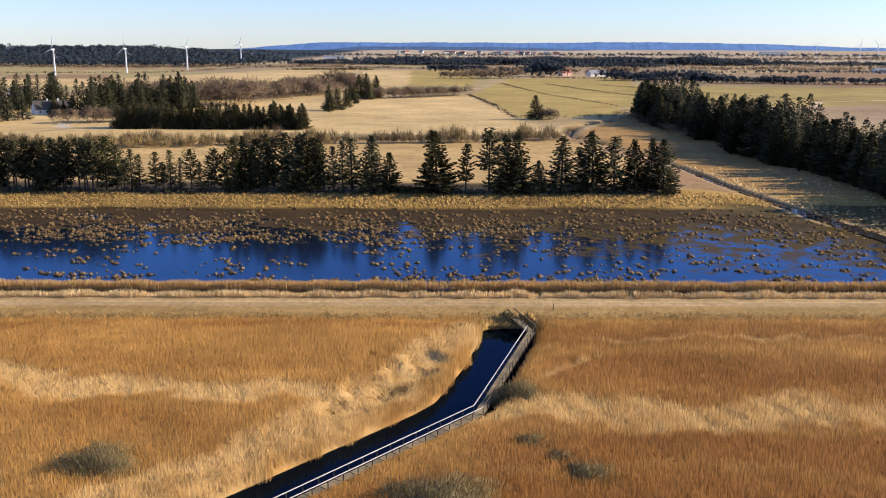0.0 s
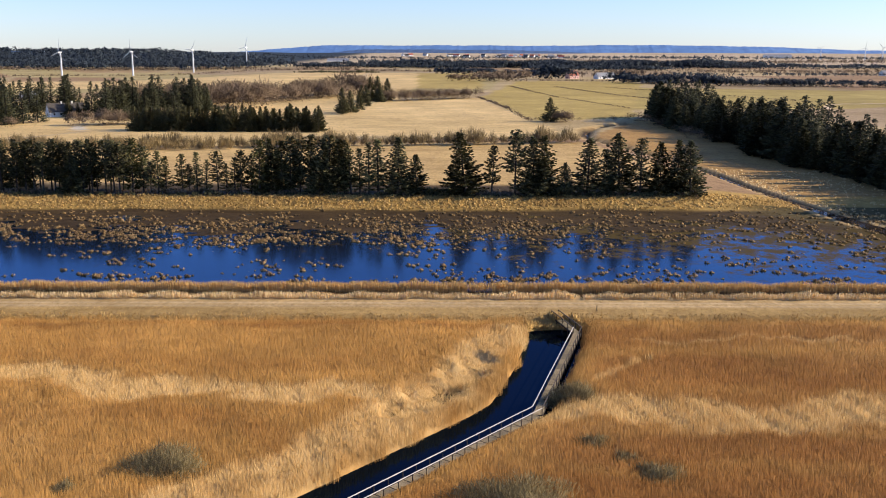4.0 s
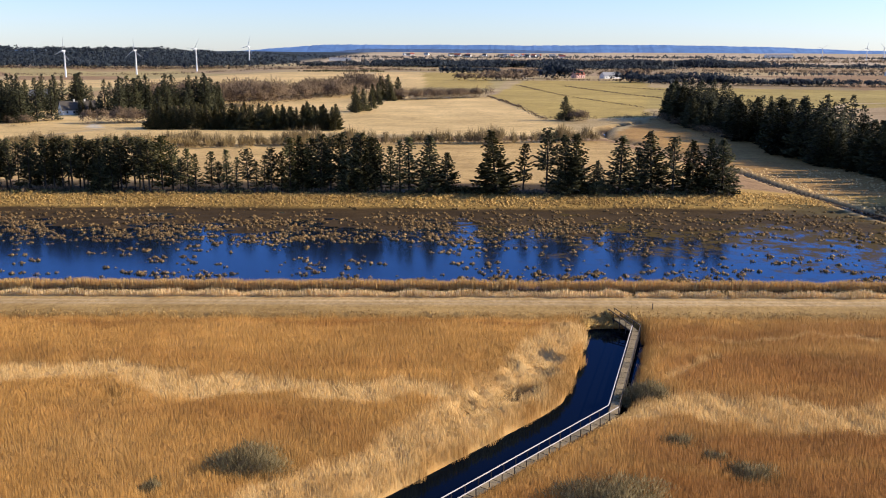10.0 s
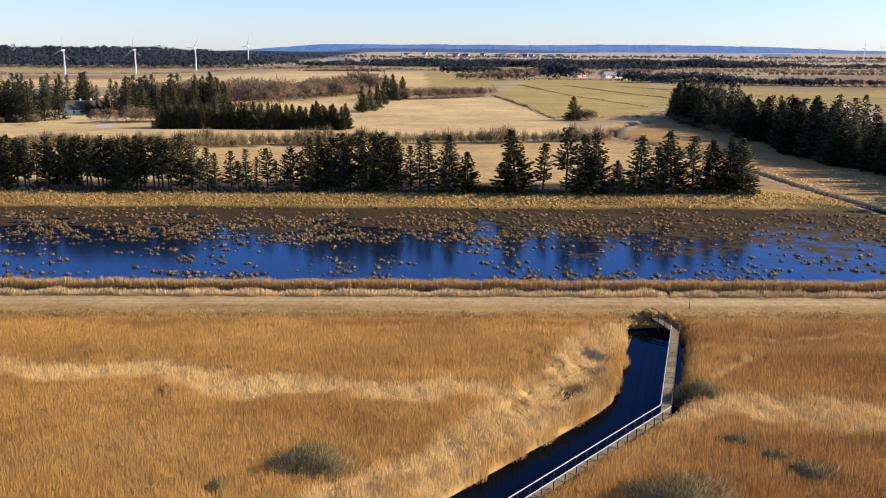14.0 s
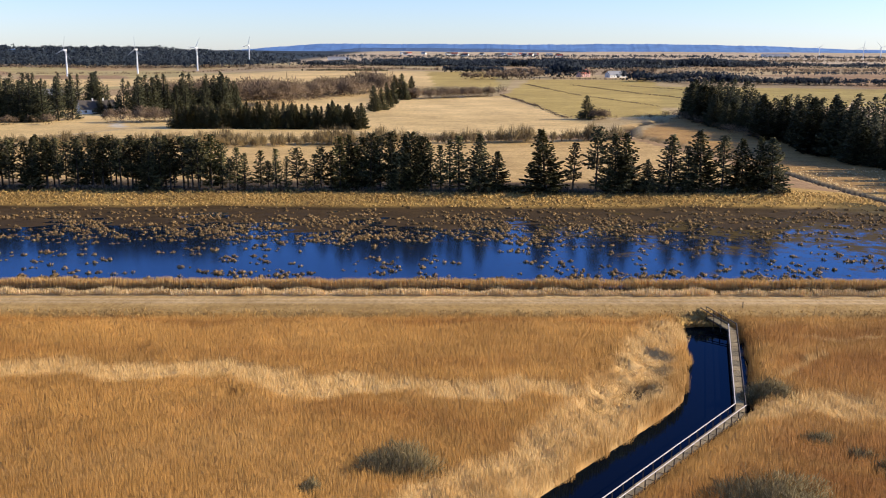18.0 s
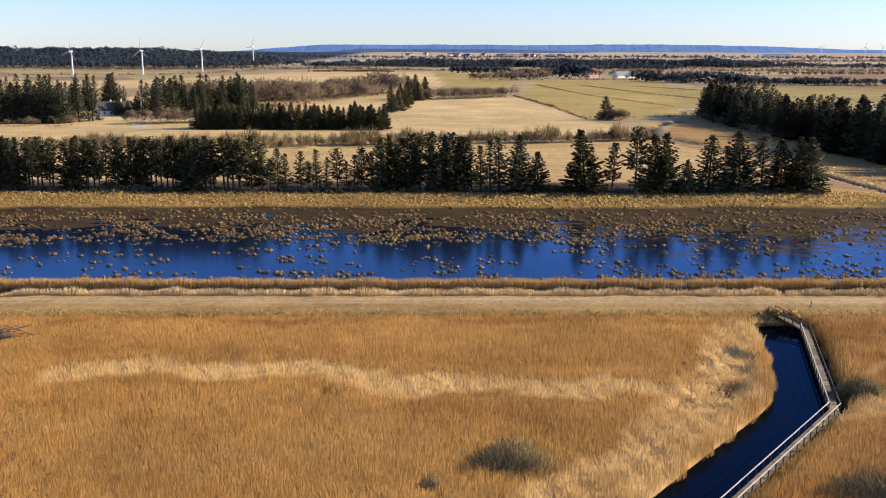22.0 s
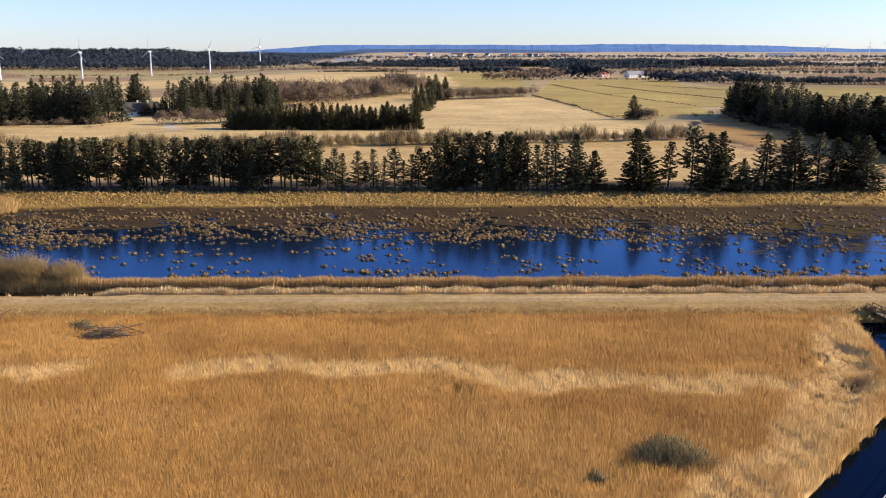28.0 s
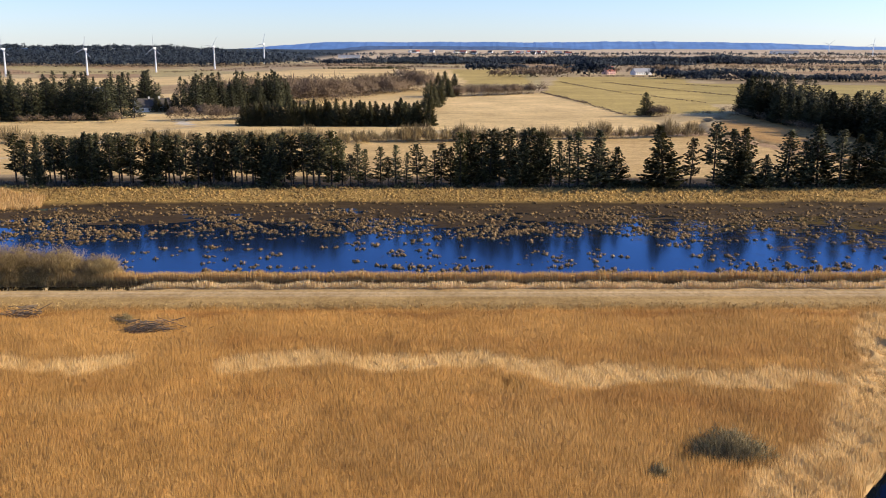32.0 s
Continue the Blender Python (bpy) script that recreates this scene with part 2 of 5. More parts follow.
def beam(a, b, w, h):
    """A squared, slightly chamfered timber from a to b, w wide and h high."""
    bm = bmesh.new()
    a, b = Vector(a), Vector(b)
    d = (b - a).normalized()
    side = d.cross(Vector((0, 0, 1)))
    side = side.normalized() if side.length > 1e-3 else Vector((1, 0, 0))
    up = side.cross(d)
    c = 0.22
    ring = [(-1, -1 + c), (-1 + c, -1), (1 - c, -1), (1, -1 + c), (1, 1 - c), (1 - c, 1), (-1 + c, 1), (-1, 1 - c)]
    ends = [[bm.verts.new(e + side * (u * w / 2) + up * (v * h / 2)) for u, v in ring] for e in (a, b)]
    for i in range(8):
        bm.faces.new((ends[0][i], ends[0][(i + 1) % 8], ends[1][(i + 1) % 8], ends[1][i]))
    bm.faces.new(ends[0][::-1])
    bm.faces.new(ends[1])
    return bm


def kites(xyz, height, width, lean, rng, widest=0.65):
    """One kite-shaped blade for each foot in xyz; lean is the tip's shift in metres."""
    n = len(xyz)
    a = rng.uniform(0, 2 * np.pi, n)
    side = np.stack([np.cos(a), np.sin(a), np.zeros(n)], 1) * (width / 2)[:, None]
    top = np.concatenate([lean, height[:, None]], 1)
    mid = xyz + top * widest
    v = np.stack([xyz, mid - side, xyz + top, mid + side], 1).reshape(-1, 3)
    return v, np.arange(4 * n).reshape(n, 4)


def smooth(a, b, v):
    t = np.clip((v - a) / (b - a), 0, 1)
    return t * t * (3 - 2 * t)


def line_distance(x, y, pts):
    """Distance of the points (x, y) from a polyline."""
    best = np.full(np.shape(x), 1e9)
    for (ax, ay), (bx, by) in zip(pts, pts[1:]):
        t = np.clip(((x - ax) * (bx - ax) + (y - ay) * (by - ay)) / ((bx - ax) ** 2 + (by - ay) ** 2), 0, 1)
        best = np.minimum(best, np.hypot(x - ax - t * (bx - ax), y - ay - t * (by - ay)))
    return best


def inside(x, y, poly):
    hit = np.zeros(np.shape(x), bool)
    for (ax, ay), (bx, by) in zip(poly, poly[1:] + poly[:1]):
        if ay != by:
            hit ^= ((ay > y) != (by > y)) & (x < (bx - ax) * (y - ay) / (by - ay) + ax)
    return hit


def wave(x, y, scale, seed=0.0):
    """A cheap smooth noise from a few crossed sines, about -1 to 1."""
    s = np.zeros(np.shape(x))
    for k, (u, w, ph) in enumerate(((1.0, 0.3, 0.0), (-0.4, 0.9, 1.7), (0.8, -0.75, 4.1), (1.9, 1.3, 2.2), (-1.6, 2.1, 5.3), (2.9, -2.3, 0.9))):
        s = s + np.sin((u * x + w * y) / scale + ph + seed * (k + 1)) / (1 + 0.5 * k)
    return s / 2.6


# ---- the land ----
PROFILE_Y = [-9e3, 138.8, 141.8, 153.3, 154.2, 155.6, 156.4, 160.5, 192, 206, 222, 238, 243, 251, 272, 320, 500, 750, 1250, 2000, 2600, 3000, 3500, 4200, 6000]
PROFILE_Z = [-2.45, -2.45, -0.75, -0.75, -1.9, -1.9, -0.9, -1.6, -1.35, -0.98, -0.72, -0.58, 0.1, 1.9, 2.3, 2.4, 3.5, 5.5, 12.0, 14.0, 21.0, 28.0, 37.0, 47.0, 55.0]
CHANNEL_LINE = [(-56, 34), (-38.2, 57.5), (-20, 81.4), (-11.1, 93), (-3.4, 102.4), (-0.4, 107), (2.9, 120.1), (5.0, 130), (5.9, 138.4)]
CHANNEL_HALF = [3.5, 3.5, 3.5, 3.5, 3.9, 4.1, 4.0, 4.2, 4.3]
CANAL_LINE = [(97, 150), (90.5, 203), (88.8, 212), (85.2, 231.5), (79.9, 258), (75.4, 287), (72.6, 318), (66, 352), (52, 392), (43, 423), (48, 470), (80, 520)]


def channel_depth(x, y):
    """1 in the middle of the marsh channel, 0 at its edge, negative outside."""
    best = np.full(np.shape(x), -1e3)
    for (a, b, ha, hb) in zip(CHANNEL_LINE, CHANNEL_LINE[1:], CHANNEL_HALF, CHANNEL_HALF[1:]):
        t = np.clip(((x - a[0]) * (b[0] - a[0]) + (y - a[1]) * (b[1] - a[1])) / ((b[0] - a[0]) ** 2 + (b[1] - a[1]) ** 2), 0, 1)
        d = np.hypot(x - a[0] - t * (b[0] - a[0]), y - a[1] - t * (b[1] - a[1]))
        half = ha + t * (hb - ha)
        best = np.maximum(best, 1 - d / half)
    return best


def across(x, y):
    """Distance across the valley: embankment and shore run slightly askew to the x axis."""
    return y - 0.035 * x * (1 - smooth(290, 450, y))


def land_z(x, y0):
    y = across(x, y0)
    z = np.interp(y + 1.2 * wave(x, y, 17) * smooth(150, 240, y), PROFILE_Y, PROFILE_Z)
    low = smooth(50, 84, x) * smooth(150, 235, y) * (1 - smooth(330, 520, y))
    z = z - low * np.maximum(z + 0.35, 0) * 0.85
    # shallow flats with uneven edges
    flats = smooth(192, 210, y) * (1 - smooth(238, 244, y))
    z = z + flats * 0.26 * wave(x, y * 2.2, 5.5, 0.4) + flats * 0.10 * wave(x, y * 2, 1.6)
    corner = smooth(-6, 26, (x - 66) * 0.62 + (y - 231) * 0.78) * (y < 262) * (y > 165)
    z = np.where(corner > 0, np.maximum(z, -0.98 + 0.6 * corner + 0.10 * wave(x, y, 3.5) + 0.09 * wave(x, y, 1.3)), z)
    tip = np.hypot((x + 189) / 21, (y - 236.5) / 13)
    z = np.where(tip < 1, np.maximum(z, -0.9 + 0.6 * (1 - tip)), z)
    z = z - 1.1 * smooth(-0.1, 0.35, channel_depth(x, y0)) * (y < 141)
    z = z - 1.15 * smooth(-112, -124, x) * smooth(151, 152, y) * (1 - smooth(153.6, 154.2, y))
    z = z - 12 * smooth(-230, -560, x) * smooth(900, 1400, y) * (1 - 0.8 * smooth(1500, 2100, y))
    z = z + 22 * smooth(-420, -900, x) * smooth(2050, 2500, y) * (1 - smooth(2600, 3600, y))
    canal = line_distance(x, y0, CANAL_LINE)
    wide = 2.7
    bed = -0.2 - 0.95 * smooth(wide, wide * 0.45, canal) + 0.3 * (y > 262) + 1.9 * smooth(300, 430, y)
    z = np.where((canal < wide) & (x > 40), np.minimum(z, bed), z)
    far = smooth(300, 900, y)
    return z + far * 1.3 * wave(x, y, 130) + smooth(1200, 3000, y) * 4 * wave(x, y, 480, 2.0) + 0.06 * wave(x, y, 2.2) * (y < 143)


STRAW, ORANGE, OLIVE, GREEN, DUN = (0.66, 0.49, 0.245), (0.55, 0.385, 0.175), (0.44, 0.335, 0.115), (0.40, 0.315, 0.11), (0.42, 0.29, 0.15)
FIELDS = [
    (STRAW, [(-520, 440), (-520, 660), (-230, 760), (-120, 900), (-60, 740), (-60, 440)]),
    (STRAW, [(-78, 425), (-98, 690), (-3, 755), (24, 515), (33, 470), (32, 420)]),
    (ORANGE, [(-400, 272), (-400, 372), (40, 402), (62, 300), (58, 268)]),
    (OLIVE, [(-2, 757), (40, 1075), (180, 1100), (96, 621), (84, 545), (26, 520)]),
    (GREEN, [(96, 621), (150, 930), (420, 900), (330, 700), (240, 640)]),
    (DUN, [(240, 560), (330, 700), (520, 640), (420, 420), (200, 430)]),
    ((0.385, 0.24, 0.095), [(76, 262), (70, 330), (44, 423), (84, 540), (130, 440), (130, 200), (95, 208)]),
    (STRAW, [(-420, 380), (-420, 470), (-190, 520), (-80, 440), (-90, 385)]),
    (STRAW, [(-170, 640), (-130, 900), (-180, 1400), (-90, 1400), (-60, 900), (-100, 720)]),
    (OLIVE, [(-60, 900), (-90, 1400), (10, 1400), (0, 900)]),
    (STRAW, [(-700, 860), (-700, 1320), (-150, 1430), (-130, 900)]),
]


def soil_colour(x, y0):
    y = y0
    cell = np.floor((x + 0.35 * y) / 170 + 0.8 * np.sin(y / 300)) * 7 + np.floor((y - 0.2 * x) / 210) * 13
    pick = np.abs(np.sin(cell * 12.9898) * 43758.5) % 1.0
    table = np.array([(0.44, 0.34, 0.19), (0.38, 0.27, 0.15), (0.47, 0.365, 0.205), (0.40, 0.30, 0.19), (0.46, 0.36, 0.21), (0.34, 0.225, 0.13), (0.42, 0.345, 0.17), (0.33, 0.25, 0.15)])
    c = table[(pick * len(table)).astype(int)]
    for col, poly in FIELDS:
        c = np.where(inside(x, y, poly)[..., None], np.array(col), c)

    def lay(mask, col):
        nonlocal c
        mask = np.clip(mask, 0, 1)[..., None]
        c = c * (1 - mask) + np.array(col) * mask
    # dark forest ground on the western rise, haze blue painted in
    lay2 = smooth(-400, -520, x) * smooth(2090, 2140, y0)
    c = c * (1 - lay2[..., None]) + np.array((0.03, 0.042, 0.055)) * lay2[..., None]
    # haze painted into the plain: fields turn paler with distance
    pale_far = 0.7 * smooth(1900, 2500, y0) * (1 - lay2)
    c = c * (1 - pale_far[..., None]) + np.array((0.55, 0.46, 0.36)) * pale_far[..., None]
    y = across(x, y0)
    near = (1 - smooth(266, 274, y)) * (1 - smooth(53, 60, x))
    lay(near, (0.06, 0.042, 0.022))                                   # litter under the tree row, with the trees' shade painted in
    lay((1 - smooth(250 + 12 * smooth(53, 60, x), 253 + 12 * smooth(53, 60, x), y + 1.5 * wave(x, y, 6))), (0.40, 0.265, 0.085))   # grassy bank
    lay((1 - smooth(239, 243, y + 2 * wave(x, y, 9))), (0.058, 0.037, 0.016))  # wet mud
    lay(smooth(60, 80, x + 0.8 * (y - 235)) * (y < 246) * (y > 160), (0.11, 0.085, 0.032))
    lay((y < 160) * 1.0, (0.46, 0.33, 0.17))
    lay((y < 153.5) * 1.0, (0.52, 0.38, 0.20))                       # verge
    track = (y < 151) * 1.0
    lay(track, (0.48, 0.34, 0.165))
    lay(1 - smooth(145.4, 147.2, y + 0.5 * wave(x, y, 7.0)), (0.41, 0.275, 0.11))
    lay(track * np.exp(-((y - 149.4 - 0.2 * wave(x, y, 20)) / 0.5) ** 2), (0.54, 0.41, 0.25))
    lay(track * np.exp(-((y - 147.6 - 0.2 * wave(x, y, 20)) / 0.45) ** 2), (0.50, 0.375, 0.225))
    lay((1 - smooth(140.2, 141.6, y)), (0.36, 0.22, 0.085))            # reed litter on the marsh floor
    # shade inside the reed hollows, painted as dark ground
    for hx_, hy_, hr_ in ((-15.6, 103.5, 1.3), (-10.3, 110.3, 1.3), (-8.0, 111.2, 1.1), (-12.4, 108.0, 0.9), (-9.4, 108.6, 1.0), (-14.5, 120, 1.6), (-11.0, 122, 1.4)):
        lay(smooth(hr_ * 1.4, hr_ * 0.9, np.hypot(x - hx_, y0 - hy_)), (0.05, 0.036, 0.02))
    canal = line_distance(x, y0, CANAL_LINE)
    lay(smooth(4.6, 3.0, canal) * (x > 40) * (y0 > 180), (0.50, 0.36, 0.19))
    lay(smooth(2.4, 1.9, canal) * (x > 40), (0.07, 0.05, 0.03))
    road = line_distance(x, y0, [(-194, 449), (-201, 460), (-205, 474)])
    lay(smooth(3.4, 2.4, road), (0.62, 0.58, 0.52))
    lay(smooth(2.6, 1.6, line_distance(x, y0, [(-190, 440), (-205, 400), (-205, 330), (-230, 290)])), (0.50, 0.40, 0.26))
    lay(smooth(4.5, 3.0, line_distance(x, y0, [(-60, 740), (-124, 930), (-160, 1400)])), (0.60, 0.48, 0.32))
    lay(smooth(3.5, 2.5, line_distance(x, y0, [(225, 640), (246, 690), (330, 720)])), (0.62, 0.50, 0.36))
    return c


def build_ground():
    s = np.concatenate([[-14, -9, -6, -4, -2.8, -2, -1.6, -1.35], np.linspace(-1.2, 0.44, 154), np.linspace(0.4425, 0.76, 128), np.linspace(0.77, 1.05, 27), [1.2, 1.5, 2, 3, 4.5, 7, 10, 14]])
    ys = [-900, -300, -60, 20, 45]
    y = 60.0
    while y < 4900:
        ys.append(y)
        step = 0.010 * y
        if 130 < y < 166:
            step = 0.4
        elif 195 < y < 262:
            step = 0.75
        elif y < 130:
            step = 1.2
        y += step
    ys = np.array(ys + [4900.0])
    S, Y = np.meshgrid(s, ys)
    X = S * (95 + 0.42 * np.maximum(Y, 0)) - 40 * (1 - smooth(300, 1500, Y))
    Z = land_z(X, Y)
    nx, ny = len(s), len(ys)
    idx = np.arange(nx * ny).reshape(ny, nx)
    f = np.stack([idx[:-1, :-1], idx[:-1, 1:], idx[1:, 1:], idx[1:, :-1]], -1).reshape(-1, 4)
    me = soup("ground", np.stack([X, Y, Z], -1).reshape(-1, 3), f, LAND)
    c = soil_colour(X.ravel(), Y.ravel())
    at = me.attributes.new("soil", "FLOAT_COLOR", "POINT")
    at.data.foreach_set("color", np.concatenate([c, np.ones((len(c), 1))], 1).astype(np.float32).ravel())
    me.polygons.foreach_set("use_smooth", np.ones(len(f), bool))
    tagged(new("ground", me), "marsh, grassy embankment, lake bed and flat farm fields", "ground", kind="structure")


build_ground()


def water_sheet(name, poly, z, material, label):
    bm = bmesh.new()
    bm.faces.new([bm.verts.new((x, y, z)) for x, y in poly])
    bmesh.ops.triangulate(bm, faces=bm.faces[:])
    tagged(new(name, mesh_of(name, bm, material)), label, "water", kind="structure")


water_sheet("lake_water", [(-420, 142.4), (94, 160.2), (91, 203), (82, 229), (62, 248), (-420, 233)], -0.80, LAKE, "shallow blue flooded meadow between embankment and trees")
water_sheet("ditch_water", [(-420, 135.8), (110, 157.2), (110, 160.0), (-420, 142.2)], -1.35, DITCH, "narrow dark ditch behind the embankment")


def ribbon(name, pts, halves, z, material, label):
    bm = bmesh.new()
    rows = []
    for i, (p, h) in enumerate(zip(pts, halves)):
        a, b = Vector(pts[max(i - 1, 0)]), Vector(pts[min(i + 1, len(pts) - 1)])
        d = (b - a).normalized()
        n = Vector((-d.y, d.x))
        zz = z[i] if isinstance(z, (list, tuple)) else z
        rows.append([bm.verts.new((*(Vector(p) + n * h * k), zz)) for k in (1, -1)])
    for a, b in zip(rows, rows[1:]):
        bm.faces.new((a[0], a[1], b[1], b[0]))
    tagged(new(name, mesh_of(name, bm, material)), label, "water", kind="structure")


ribbon("channel_water", CHANNEL_LINE[:-1] + [(6.2, 141.5)], [h + 1.6 for h in CHANNEL_HALF], -2.62, CHANNEL, "dark still water channel through the reed bed")
ribbon("canal_water", CANAL_LINE, [2.1] * 6 + [1.6, 1.0, 0.7, 0.6, 0.6, 0.6], [-0.62, -0.62, -0.62, -0.62, -0.6, -0.5, -0.3, 0.0, 0.6, 1.0, 1.4, 1.6], CANAL, "straight drainage canal reflecting the sky")


def far_hills(name, y0, crest, rough, seed, material, label):
    """A low ridge along the horizon with an uneven wooded outline; crest gives its height along x."""
    bm = bmesh.new()
    rows = []
    for k in range(640):
        x = -4400 + k * 14
        z = crest(x) + rough * (0.7 * math.sin(x / 640 + 3 * seed) + 0.5 * math.sin(x / 310 + 2 * seed) + 0.35 * math.sin(x / 120 + seed) + 0.25 * math.sin(x / 43) + random.uniform(-0.35, 0.35))
        rows.append([bm.verts.new((x, y0 - 220, 6)), bm.verts.new((x, y0 - 60, 6 + (z - 6) * 0.75)), bm.verts.new((x, y0, z)), bm.verts.new((x, y0 + 120, 6))])
    for a, b in zip(rows, rows[1:]):
        for i in range(3):
            bm.faces.new((a[i], b[i], b[i + 1], a[i + 1]))
    tagged(new(name, mesh_of(name, bm, material)), label, "hills", kind="structure")


def crest_far(x):
    return 50 + 36 * float(smooth(-1350, -600, x)) - 24 * float(smooth(800, 2300, x))


def crest_near(x):
    bump_west = math.exp(-((x + 1750) / 330) ** 2)
    return 36 + 17 * bump_west + 10 * math.exp(-((x + 1250) / 260) ** 2) + 24 * float(smooth(-820, -480, x)) * (1 - float(smooth(60, 620, x))) + 9 * float(smooth(60, 620, x))


far_hills("backdrop", 4780, crest_far, 3.0, 2.0, HAZEHILL, "low wooded hills along the horizon, painted haze blue")
far_hills("backdrop", 4250, crest_near, 2.6, 4.4, HAZERIDGE, "darker wooded ridge in front of the hills, painted haze blue")


def ground_at(x, y):
    return float(land_z(np.array([float(x)]), np.array([float(y)]))[0])


# ---- plants: shared builders ----
def rounded(v, centre, share=0.75, up=0.25):
    """Turns loose kites one way round and gives them normals that swell out from their clump's centre, so that a clump takes light as a body."""
    q = v.reshape(-1, 4, 3).copy()
    n = np.cross(q[:, 1] - q[:, 3], q[:, 2] - q[:, 0])
    n /= np.linalg.norm(n, axis=1, keepdims=True) + 1e-9
    back = n @ np.array([0.0, -1.0, 0.45]) < 0
    q[back], n[back] = q[back][:, ::-1], -n[back]
    out = q - centre.reshape(-1, 1, 3)
    out /= np.linalg.norm(out, axis=2, keepdims=True) + 1e-9
    nn = out * share + n[:, None] * (1 - share) + np.array([0.0, 0.0, up])
    nn /= np.linalg.norm(nn, axis=2, keepdims=True) + 1e-9
    return q.reshape(-1, 3), nn.reshape(-1, 3)



def sprays(foot, tip, width, roll, widest=0.5):
    """Kites from foot to tip, each turned by roll about its own line."""
    d = tip - foot
    n = np.linalg.norm(d, axis=1, keepdims=True) + 1e-6
    u = d / n
    ref = np.where(np.abs(u[:, 2:3]) > 0.9, np.array([[1.0, 0, 0]]), np.array([[0, 0, 1.0]]))
    s = np.cross(u, ref)
    s /= np.linalg.norm(s, axis=1, keepdims=True) + 1e-9
    t = np.cross(u, s)
    side = (s * np.cos(roll)[:, None] + t * np.sin(roll)[:, None]) * (width / 2)[:, None]
    mid = foot + d * widest
    v = np.stack([foot, mid - side, tip, mid + side], 1).reshape(-1, 3)
    return v, np.arange(len(v)).reshape(-1, 4)


def taper(points, radii, sides=6):
    """A tapering limb through the given points."""
    v, f = [], []
    for i, (p, r) in enumerate(zip(points, radii)):
        for k in range(sides):
            a = 2 * math.pi * k / sides
            v.append((p[0] + r * math.cos(a), p[1] + r * math.sin(a), p[2]))
        if i:
            b = (i - 1) * sides
            f += [(b + k, b + (k + 1) % sides, b + sides + (k + 1) % sides, b + sides + k) for k in range(sides)]
    return v, f


def conifer_meshes(seed, h, r, base, branches, shape=0.8, low=0.55, thin=0.0, sweep=0.25, material=None, size=1.0):
    """A conifer: tapered trunk and spiralling limbs with upswept tips that carry needle sprays.

    shape: taper of the crown (small is blunt); low: reach of the lowest limbs; thin: share of limbs missing below.
    """
    rng = np.random.default_rng(seed)
    feet, tips, widths, hearts = [], [], [], []
    bend = rng.normal(0, 0.02 * h, 2)
    lobe = rng.uniform(0, 6.28, 3)
    for i in range(branches):
        q = (i + rng.uniform(0, 1)) / branches
        if rng.random() < thin * (1 - q) ** 0.8 * 1.3:
            continue
        a = i * 2.39996 + rng.normal(0, 0.35)
        z = base + (h - base) * q
        reach = r * (1 - q) ** shape * min(1.0, low + q * 2.0) * (1 + 0.16 * math.sin(2 * a + lobe[0]) + 0.12 * math.sin(7 * q + a + lobe[1]))
        ln = max(reach * rng.uniform(0.72, 1.12), 0.25)
        d = np.array([math.cos(a), math.sin(a), 0.0])
        side = np.array([-d[1], d[0], 0.0])
        axis = np.array([bend[0] * q, bend[1] * q, z])
        rise = 0.10 + 0.75 * q * q - 0.22 * (1 - q)
        steps = max(2, int(ln * 2.1 / size))
        for s in np.linspace(0.22, 1.0, steps):
            p = axis + d * ln * s + np.array([0, 0, ln * (rise * s + sweep * s * s - 0.12 * s)])
            out = (0.46 + 0.22 * ln * (1.1 - s)) * size
            for sg in (-1.2, -0.6, 0.0, 0.6, 1.2):
                t = sg * rng.uniform(0.6, 1.3)
                e = d * math.cos(t) + side * math.sin(t)
                e[2] += rng.uniform(-0.5, 0.55)
                feet.append(p - d * 0.25)
                hearts.append(axis - np.array([0, 0, 0.35 * ln]))
                tips.append(p + e * out * rng.uniform(0.8, 1.3))
                widths.append(rng.uniform(0.20, 0.42) * size)
    for _ in range(10):
        feet.append(np.array([bend[0], bend[1], h - rng.uniform(0.5, 1.8)]))
        hearts.append(np.array([bend[0], bend[1], h - 3.0]))
        tips.append(np.array([bend[0], bend[1], h]) + np.array([*rng.normal(0, 0.25, 2), rng.uniform(-0.6, 0.35)]))
        widths.append(0.2)
    for _ in range(int(30 * (thin > 0))):
        q = rng.uniform(0.08, 0.5)
        a, ln = rng.uniform(0, 2 * math.pi), rng.uniform(0.6, 0.7 * r)
        stem = np.array([bend[0] * q, bend[1] * q, h * q])
        feet.append(stem)
        hearts.append(stem - np.array([0, 0, 0.3]))
        tips.append(stem + [math.cos(a) * ln, math.sin(a) * ln, rng.uniform(-0.2, 0.5)])
        widths.append(rng.uniform(0.06, 0.14))
    v, f = sprays(np.array(feet), np.array(tips), np.array(widths), rng.uniform(0, math.pi, len(feet)), 0.55)
    v, nrm = rounded(v, np.array(hearts), 0.45, 0.2)
    crown = soup("crown", v, f, material or NEEDLE, None, nrm)
    tv, tf = taper([(0, 0, -0.5), (bend[0] * 0.35, bend[1] * 0.35, h * 0.35), (bend[0] * 0.72, bend[1] * 0.72, h * 0.72), (bend[0], bend[1], h * 0.98)], [0.27, 0.20, 0.11, 0.02])
    return crown, soup("trunk", tv, tf, BARK)


